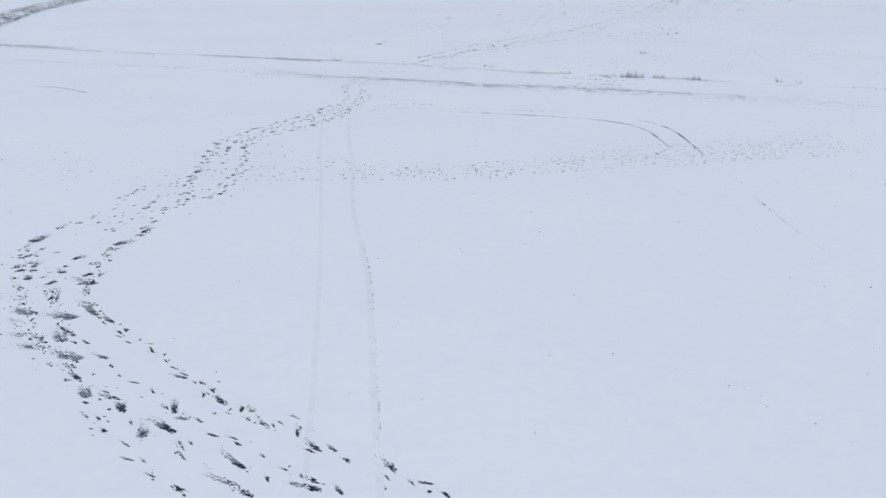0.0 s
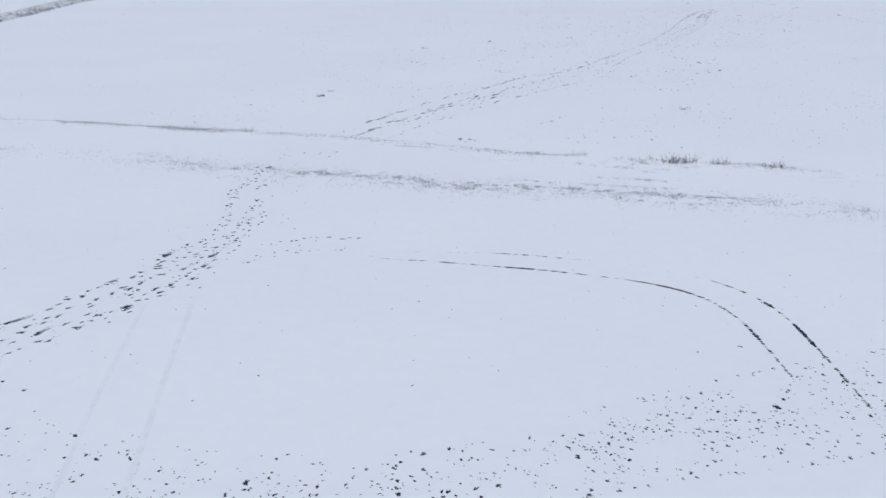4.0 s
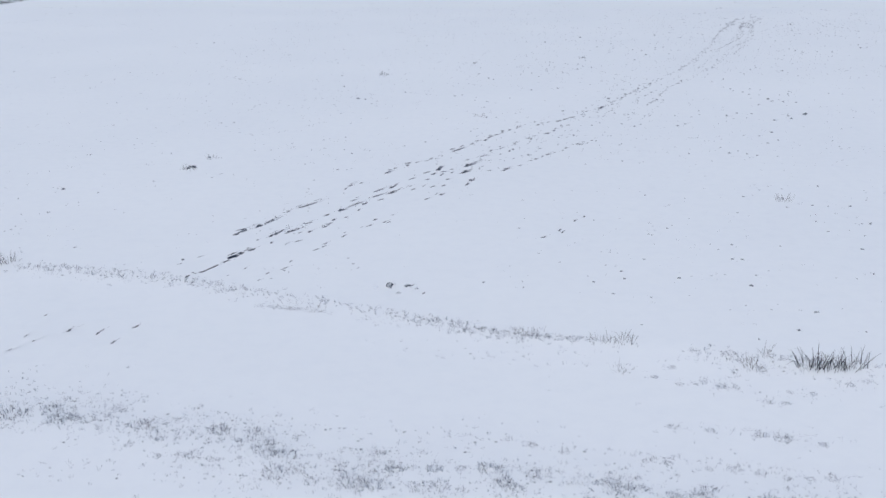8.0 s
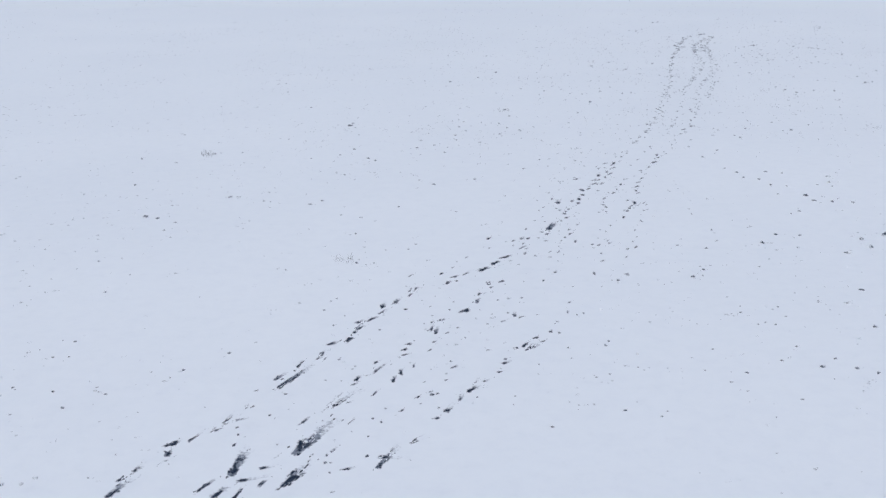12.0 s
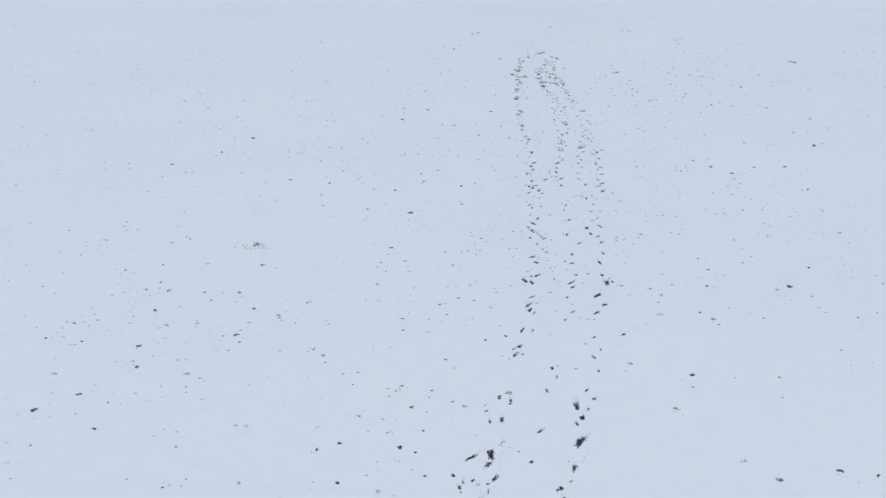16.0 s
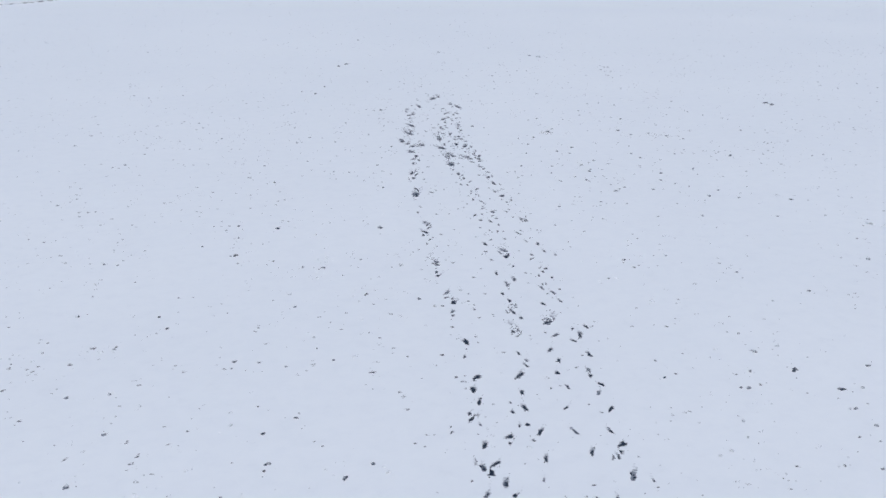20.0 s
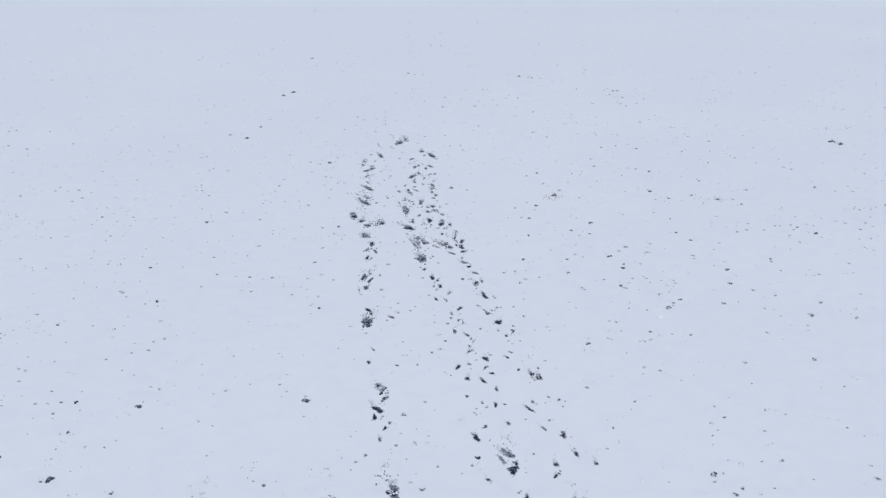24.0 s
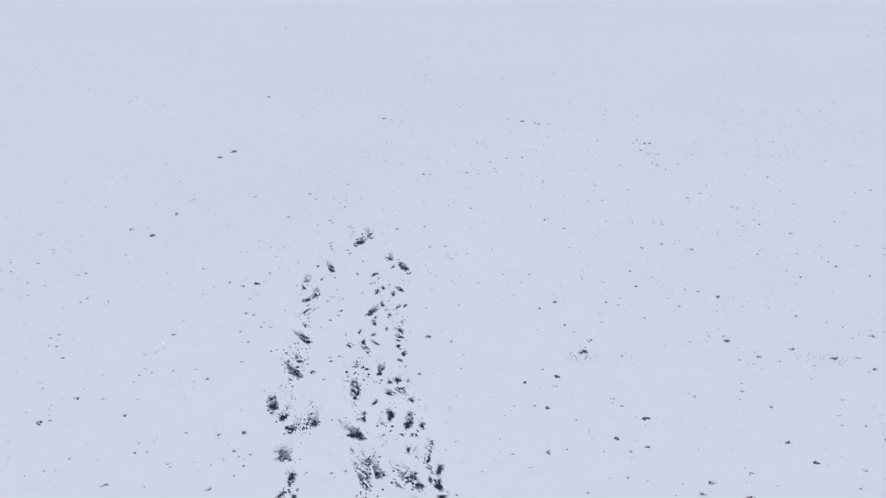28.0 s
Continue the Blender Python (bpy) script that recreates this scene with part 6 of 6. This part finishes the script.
def clod_stuff(name, label, spots, seed):
    """Small snow-capped crumbs, joined. spots: x, y, radius."""
    rng = random.Random(seed)
    verts, faces, dirt_shade = [], [], []
    for x, y, r in spots:
        z, b = height(x, y) + 0.006, len(verts)
        turn, long, shade = rng.random() * 6.3, rng.uniform(0.5, 1.0), 0.2 + 0.6 * rng.random() ** 1.5
        for reach, up, value in ((1.0, -0.02, shade), (0.75, 0.4, shade)):
            for k in range(6):
                a = k * math.pi / 3
                px, py = reach * math.cos(a) * rng.uniform(0.7, 1.3), long * reach * math.sin(a) * rng.uniform(0.7, 1.3)
                verts.append((x + r * (px * math.cos(turn) - py * math.sin(turn)), y + r * (px * math.sin(turn) + py * math.cos(turn)), z + r * up))
                dirt_shade.append(value)
        verts.append((x, y, z + 0.5 * r))
        dirt_shade.append(shade)
        for k in range(6):
            faces.append((b + k, b + (k + 1) % 6, b + 6 + (k + 1) % 6, b + 6 + k))
            faces.append((b + 6 + k, b + 6 + (k + 1) % 6, b + 12))
        if rng.random() < 0.25:
            c = len(verts)
            for k in range(5):
                a = k * 1.2566
                verts.append((x + 0.75 * r * math.cos(a), y + 0.25 * r + 0.7 * r * long * math.sin(a), z + 0.38 * r))
            verts.append((x, y + 0.25 * r, z + 0.65 * r))
            dirt_shade += [0.0] * 6
            faces += [(c + k, c + (k + 1) % 5, c + 5) for k in range(5)]
    return tagged(mesh_object(name, verts, faces, clod_soil, dirt_shade=dirt_shade, smooth=False), label, "clods", kind="stuff")


rng = random.Random(21)
grass, crumbs = [], []
for _ in range(16000):
    x = rng.uniform(-85, 60) if rng.random() < 0.5 else rng.uniform(-22, 32)
    if rng.random() < 0.36:
        y = cross(NORTH_BANK, x) + rng.gauss(0, 0.22 if x < -15 else 0.3) - 0.9 * rng.random() ** 3
        dense = 0.28 + 0.9 * noise.noise((x * 0.16, 2.0, 0)) + (0.7 if -32 < x < -16 or x < -50 else 0.0)
        tall = rng.uniform(0.07, 0.2) * (1.5 if x < -25 else 1.0)
    else:
        y = cross(SOUTH_VERGE, x) + rng.gauss(0.1, 1.3) + (0.7 * rng.random() ** 2 * rng.choice((-3, 2)))
        dense = 0.5 + 1.3 * noise.noise((x * 0.3, y * 0.55, 5.0)) + 0.8 * noise.noise((x * 1.1, y * 1.6, 6.0))
        tall = rng.uniform(0.05, 0.16)
    if rng.random() < dense:
        grass.append((x, y, 0.8 * tall, rng.randint(5, 11)))
        if rng.random() < 0.4:
            crumbs.append((x + rng.gauss(0, 0.3), y + rng.gauss(0, 0.3), rng.uniform(0.025, 0.065)))
for _ in range(1500):
    x = rng.uniform(4, 40)
    y = cross(NORTH_BANK, x) - abs(rng.gauss(0, 1.7))
    if noise.noise((x * 0.35, y * 0.9, 9.0)) + 0.6 * noise.noise((x * 1.4, y * 2.2, 3.0)) > 0.1:
        grass.append((x, y, rng.uniform(0.05, 0.14), rng.randint(3, 7)))
        if rng.random() < 0.12:
            crumbs.append((x, y, rng.uniform(0.03, 0.08)))
for (x0, y0), (x1, y1), many in (((-43, 141.6), (-33, 140.3), 120), ((-33, 140.3), (-17.5, 136.2), 520), ((-0.6, 130.2), (2.9, 129.4), 150),
                                 ((9.5, 127.2), (14, 126.4), 80), ((8, 118.5), (13.9, 117.3), 24), ((13.9, 117.3), (20.7, 116.1), 40), ((15.5, 119.6), (21.1, 118.4), 30)):
    for _ in range(many):
        q = rng.random()
        grass.append((x0 + q * (x1 - x0), y0 + q * (y1 - y0) + rng.gauss(0, 0.1), rng.uniform(0.05, 0.12), 5))
for x0, y0, wide in ((-15.5, 136.0, 1.2), (-18.5, 136.7, 1.4), (-21.5, 137.5, 1.4), (-57, 147.3, 3.0), (-60.7, 148.5, 3.0), (-54.3, 146.3, 2.0)):
    for _ in range(int(60 * wide)):
        grass.append((x0 + rng.gauss(0, wide), y0 + rng.gauss(0, 0.3 * wide), rng.uniform(0.1, 0.26), 7))
# tussocks of the verges, each a thing of its own: x, y and 1 for small to 3 for large
SOUTH_TUSSOCKS = [
    (-6.6, 119.2, 3), (-5.5, 119.8, 3), (-5, 118.9, 3), (-4.5, 119.1, 2), (-5.3, 120.7, 1), (-3.4, 120, 1), (-3.1, 119.8, 1), (-3.4, 119.3, 1),
    (-2, 118.5, 2), (-1, 119.1, 1), (0.5, 118.3, 3), (1.7, 118.3, 3), (2.3, 117.6, 2), (1.3, 117.7, 1), (0.1, 116.7, 2), (-1.2, 117.7, 1),
    (0.8, 116.4, 1), (2.8, 115.6, 3), (2.4, 116.8, 2), (2.8, 116.8, 2), (3.3, 115.8, 2), (4, 115.2, 2), (-2.1, 117.3, 1), (-1, 116.6, 1),
    (-0.3, 116.7, 1), (5.8, 117, 2), (6.4, 115.9, 2), (6.3, 116, 1), (5.1, 115.2, 3), (5.4, 115.1, 2), (5.9, 115, 3), (7.2, 114.9, 2),
    (7.6, 116, 2), (9.3, 116, 3), (9.1, 116.2, 2), (8.4, 116.1, 1), (7.8, 115, 2), (8.4, 114.8, 1), (9.7, 115.2, 2), (9.8, 115.4, 1),
    (10.1, 114.9, 2), (10.6, 115.5, 2), (10.9, 115.9, 2), (13.1, 114.9, 3), (12.6, 115.4, 1), (11.7, 117.4, 1), (10.7, 117.8, 1), (18.2, 118.7, 2),
    (18.8, 118.4, 2), (19, 118.5, 1), (20, 118.1, 1), (16.6, 119, 1), (15.4, 119.2, 1), (14.2, 116.9, 1), (14.8, 116.8, 1), (16, 116.4, 1),
    (16.7, 116.4, 1), (17.5, 116.2, 1), (18.2, 115.9, 1), (18.9, 115.9, 1), (19.6, 115.9, 1), (13.7, 115, 2), (15.5, 114.7, 2), (12.9, 115.5, 2),
    (13.7, 115.7, 1), (14.5, 114.7, 1), (14.7, 114.4, 2), (15.3, 114.6, 2), (15.7, 115.1, 2), (17.3, 114.6, 2), (18, 114.5, 2), (18.5, 114, 3),
    (19.6, 113.4, 2), (19.7, 112.8, 2), (20.3, 113.7, 3), (21.3, 113.6, 2), (21.5, 113.5, 1), (22.1, 113.2, 2), (22.4, 113, 2), (22.9, 113.1, 2),
    (23.7, 113.1, 2), (15.8, 112.5, 2), (16, 112.7, 1), (17.3, 112.1, 2), (16.3, 112.1, 1), (18.9, 111.5, 1), (19.3, 111.6, 1), (20.4, 111.2, 2),
    (21.1, 111.2, 1), (21.8, 111.5, 1), (23.1, 111.5, 1), (-9.3, 121.1, 3), (-11.7, 120.7, 2), (-11.9, 120.7, 1), (0.5, 118.7, 2), (-2.1, 118.9, 1),
]
NORTH_TUSSOCKS = [
    (19.6, 123.9, 2), (20.1, 122, 1), (20.9, 121.9, 1), (17.8, 122.4, 2), (18.3, 122.4, 1), (19.1, 121.2, 1), (19.7, 121.1, 1), (22.5, 122.7, 1),
    (23.2, 123, 1), (17.2, 122.8, 1), (15.5, 123.2, 1), (16.3, 122.6, 1), (16.3, 124.1, 1),
]
for x, y, size in SOUTH_TUSSOCKS + NORTH_TUSSOCKS:
    for _ in range(4 + 4 * size):
        grass.append((x + rng.gauss(0, 0.18 + 0.16 * size), y + rng.gauss(0, 0.15 + 0.12 * size), rng.uniform(0.05, 0.1 + 0.03 * size), rng.randint(3, 6)))
grass_stuff("verge_grass", "dead grass along the snowy field road verges", grass, straw, 31)
clod_stuff("verge_clods", "snow-capped soil crumbs along the road verges", crumbs, 32)


def grass_tussock(label, x, y, size, rng):
    thing = new("grass_tussock")
    thing.matrix_world = pose(x, y, height(x, y), 0, 0, rng.uniform(0, 360))
    wide, tall = size * rng.uniform(0.85, 1.2), size * rng.uniform(0.7, 1.0)
    for name, mesh in (("foliage", rng.choice(BLADES)), ("snow_cap", rng.choice(CAPS))):
        ob = new(name, mesh)
        ob.parent = thing
        ob.matrix_local = Matrix.Diagonal((wide, wide * rng.uniform(0.7, 1.0), tall, 1))
    return tagged(thing, label, "grass", "grass tussocks on the verges")


rng = random.Random(23)
for x, y, size in SOUTH_TUSSOCKS + NORTH_TUSSOCKS:
    grass_tussock("large dead grass tussock bowed under snow" if size > 2 else "small grey grass tussock poking through snow",
                  x, y, (0, 0.17, 0.27, 0.42)[size], rng)

# the shadow under the bank's edge, painted as a thin dark strip
edge = rut([(-75.9, 153.1), (-60.7, 148), (-42.4, 140.1), (-26.8, 139.4), (-19.3, 136.9)], None, 0.14, LINE, (0.4, 0.5, 0.55, 0.45, 0.2), 12, 6.0)
edge.name = "bank_edge"
tagged(edge, "thin painted shadow line along the road bank edge", "bank", kind="structure")



def bank_strip(name, label, points, profile):
    """A low bank along a line. profile: how far across, how high and how bare at each step."""
    line = smooth_line(points, 1.2)
    verts, faces, dirt_shade = [], [], []
    last = len(profile) - 1
    for p in line:
        for j, (u, z, value) in enumerate(profile):
            inner = 0 < j < last
            verts.append((p[0] - u - 0.4 * noise.noise((p[1] * 0.3, u, 0)) * inner, p[1] - u * 0.1, z))
            dirt_shade.append(max(0.0, value * (1 + 0.55 * noise.noise((p[1] * 0.11, u * 0.5, 2)))) if inner else 0.0)
    for k in range(len(line) - 1):
        for j in range(last):
            a = k * (last + 1) + j
            faces.append((a, a + 1, a + last + 2, a + last + 1))
    tagged(mesh_object(name, verts, faces, bank_soil, dirt_shade=dirt_shade), label, "bank", kind="structure")
    return line


line = bank_strip("ditch_bank", "distant grassy ditch bank with patchy snow", FAR_DITCH,
                  ((-0.3, -0.03, 0.0), (0.3, 0.25, 0.75), (1.6, 0.5, 0.62), (3.2, 0.7, 0.55), (4.8, 0.75, 0.5), (6.0, 0.4, 0.4), (6.8, -0.03, 0.0)))
bank_strip("field_edge_bank", "far low field edge bank with patchy snow", FAR_EDGE,
           ((-1.0, -0.03, 0.0), (-0.4, 0.15, 0.55), (0.4, 0.2, 0.6), (1.2, -0.03, 0.0)))
spots = []
for _ in range(2600):
    p = rng.choice(line)
    spots.append((p[0] - rng.uniform(0.2, 6.2), p[1] + rng.uniform(-0.6, 0.6), rng.uniform(0.5, 1.1), 5))
grass_stuff("ditch_grass", "coarse dead grass on the distant ditch bank", spots, straw, 33)

# reeds on the bank, each clump a thing of its own
REEDS = [(19.3, 124.2, 0.7), (20.2, 125.1, 0.6), (21.4, 124.2, 1.0), (21.8, 124.1, 1.05), (22.3, 124.1, 0.85), (22.8, 124.1, 0.9), (23.2, 124.2, 0.8),
         (24.9, 123.6, 0.75), (25.6, 123.7, 0.8), (28.7, 122.6, 0.7), (29.4, 122.6, 0.85), (13.8, 126.3, 0.45), (14.4, 126.3, 0.55), (14.9, 126.4, 0.6),
         (10.8, 127, 0.4), (11.4, 126.9, 0.45), (2.2, 129.7, 0.4), (0.9, 130, 0.35), (14.4, 123.8, 0.4), (38.9, 122, 0.7), (40.8, 121, 0.6)]
rng = random.Random(71)
for x, y, tall in REEDS:
    tuft("reed_clump", "tall dark dry reeds on the road bank" if tall > 0.6 else "short dry reeds beside the snowy road", "reeds",
         "reed clumps on the bank", x, y, rng.uniform(0.85, 1.05) * tall, rng, 22 if tall > 0.6 else 14, 12, 0.45, "stem")

BUSHES = [(-9.9, 156.1, 0.5), (27.8, 149.2, 0.6), (-13.7, 135.5, 0.7), (-9.3, 159.6, 0.4), (-0.4, 202.4, 0.5), (9.8, 177.1, 0.45), (23.1, 218.7, 0.4),
          (62.4, 265.2, 0.35), (69, 262, 0.2), (69.6, 261.3, 0.22)]
for x, y, tall in BUSHES:
    tuft("weed_bush", "small dead weed bush standing in snow", "bush", "dead weed bushes", x, y, tall, rng, 24, 14, 0.5, "twig")

# ---- snow-capped clods and stubble of the open ground ----
strewn = []
for x, y, r in CLODS_1 + CLODS_2 + CLODS_3 + CLODS_4 + CLODS_5 + CLODS_6 + CLODS_7 + CLODS_8 + CLODS_9 + CLODS_10:
    rng.seed(int(x * 100 + y * 7))
    clod = place("soil_clod", rng.choice(CLODS), None, x, y, r * rng.uniform(0.45, 0.75), r * rng.uniform(0.45, 0.75), r * rng.uniform(0.5, 0.9), rng.uniform(0, 360))
    tagged(clod, "dark soil clod half covered with snow" if r > 0.13 else "small dark clod poking out of snow", "clod", "clods on the snowfield")
    for _ in range(rng.choice((1, 2, 4, 7))):
        strewn.append((x + rng.gauss(0, 0.3), y + rng.gauss(0, 0.45), r * rng.uniform(0.15, 0.45)))
clod_stuff("strewn_crumbs", "small soil crumbs strewn round the clods", strewn, 55)

rng = random.Random(61)
spots = []
while len(spots) < 5000:
    x, y = rng.uniform(-30, 125), rng.uniform(132, 318)
    if y > cross(NORTH_BANK, x) + 2 and rng.random() < 0.3 + 1.1 * noise.noise((x * 0.09, y * 0.09, 14.0)) + 0.6 * noise.noise((x * 0.4, y * 0.4, 15.0)):
        spots.append((x, y, rng.uniform(0.05, 0.12), radians(rng.uniform(-60, 60))))
loose_prints("snow_pocks", "small pocks with soil showing through thin snow", spots, 0.28, 0.85)
spots = []
while len(spots) < 8000:
    x, y = rng.uniform(-5, 125), rng.uniform(208, 335)
    if rng.random() < 0.35 + 0.9 * noise.noise((x * 0.12, y * 0.12, 24.0)) + 0.6 * noise.noise((x * 0.5, y * 0.5, 25.0)):
        spots.append((x, y, 0.03 + 0.07 * rng.random() ** 1.8, radians(rng.uniform(-80, 80))))
loose_prints("snow_specks", "faint specks and dimples in thin snow", spots, 0.25, 0.8)

spots = []
while len(spots) < 4200:
    x, y = (rng.uniform(-35, 130), rng.uniform(134, 330)) if rng.random() < 0.5 else (rng.uniform(15, 95), rng.uniform(205, 300))
    if y > cross(NORTH_BANK, x) + 2 and rng.random() < 0.25 + noise.noise((x * 0.13, y * 0.1, 34.0)) + 0.8 * noise.noise((x * 0.6, y * 0.4, 35.0)):
        for _ in range(rng.choice((1, 2, 3))):
            spots.append((x + rng.gauss(0, 0.2), y + rng.gauss(0, 0.45), rng.uniform(0.06, 0.2), radians(rng.uniform(40, 140))))
loose_prints("snow_smudges", "faint grey smudges where soil shows through snow", spots, 0.35, 0.7)

rng = random.Random(51)
spots, blades = [], []
while len(spots) < 15500:
    x, y = (rng.uniform(-95, 165), rng.uniform(126, 370)) if rng.random() < 0.55 else (rng.uniform(-20, 120), rng.uniform(130, 297))
    if y < cross(NORTH_BANK, x) + 1.0:
        continue
    dense = 0.34 + 0.9 * noise.noise((x * 0.07, y * 0.05, 4.0)) + 0.55 * noise.noise((x * 0.32, y * 0.3, 8.0))
    if rng.random() < dense:
        r = 0.025 + 0.07 * rng.random() ** 2.6
        spots.append((x, y, r))
        if rng.random() < 0.3:
            blades.append((x + 0.1, y, rng.uniform(0.05, 0.14), 3))
        for _ in range(rng.choice((0, 0, 1, 2))):
            spots.append((x + rng.gauss(0, 0.5), y + rng.gauss(0, 0.5), r * rng.uniform(0.5, 0.9)))
clod_stuff("field_crumbs", "fine dark soil crumbs strewn over the snow", spots, 52)
grass_stuff("field_stubble", "thin stubble blades sticking out of the snow", blades, straw, 53)
spots = []
while len(spots) < 420:
    x, y = rng.uniform(-45, 48), rng.uniform(23, 119)
    if y < cross(SOUTH_VERGE, x) - 2 and rng.random() < 0.25 + (0.5 if 84 < y < 97 and x > -10 else 0):
        spots.append((x, y, rng.uniform(0.025, 0.06)))
clod_stuff("lower_field_crumbs", "sparse dark crumbs on the smooth lower field", spots, 54)
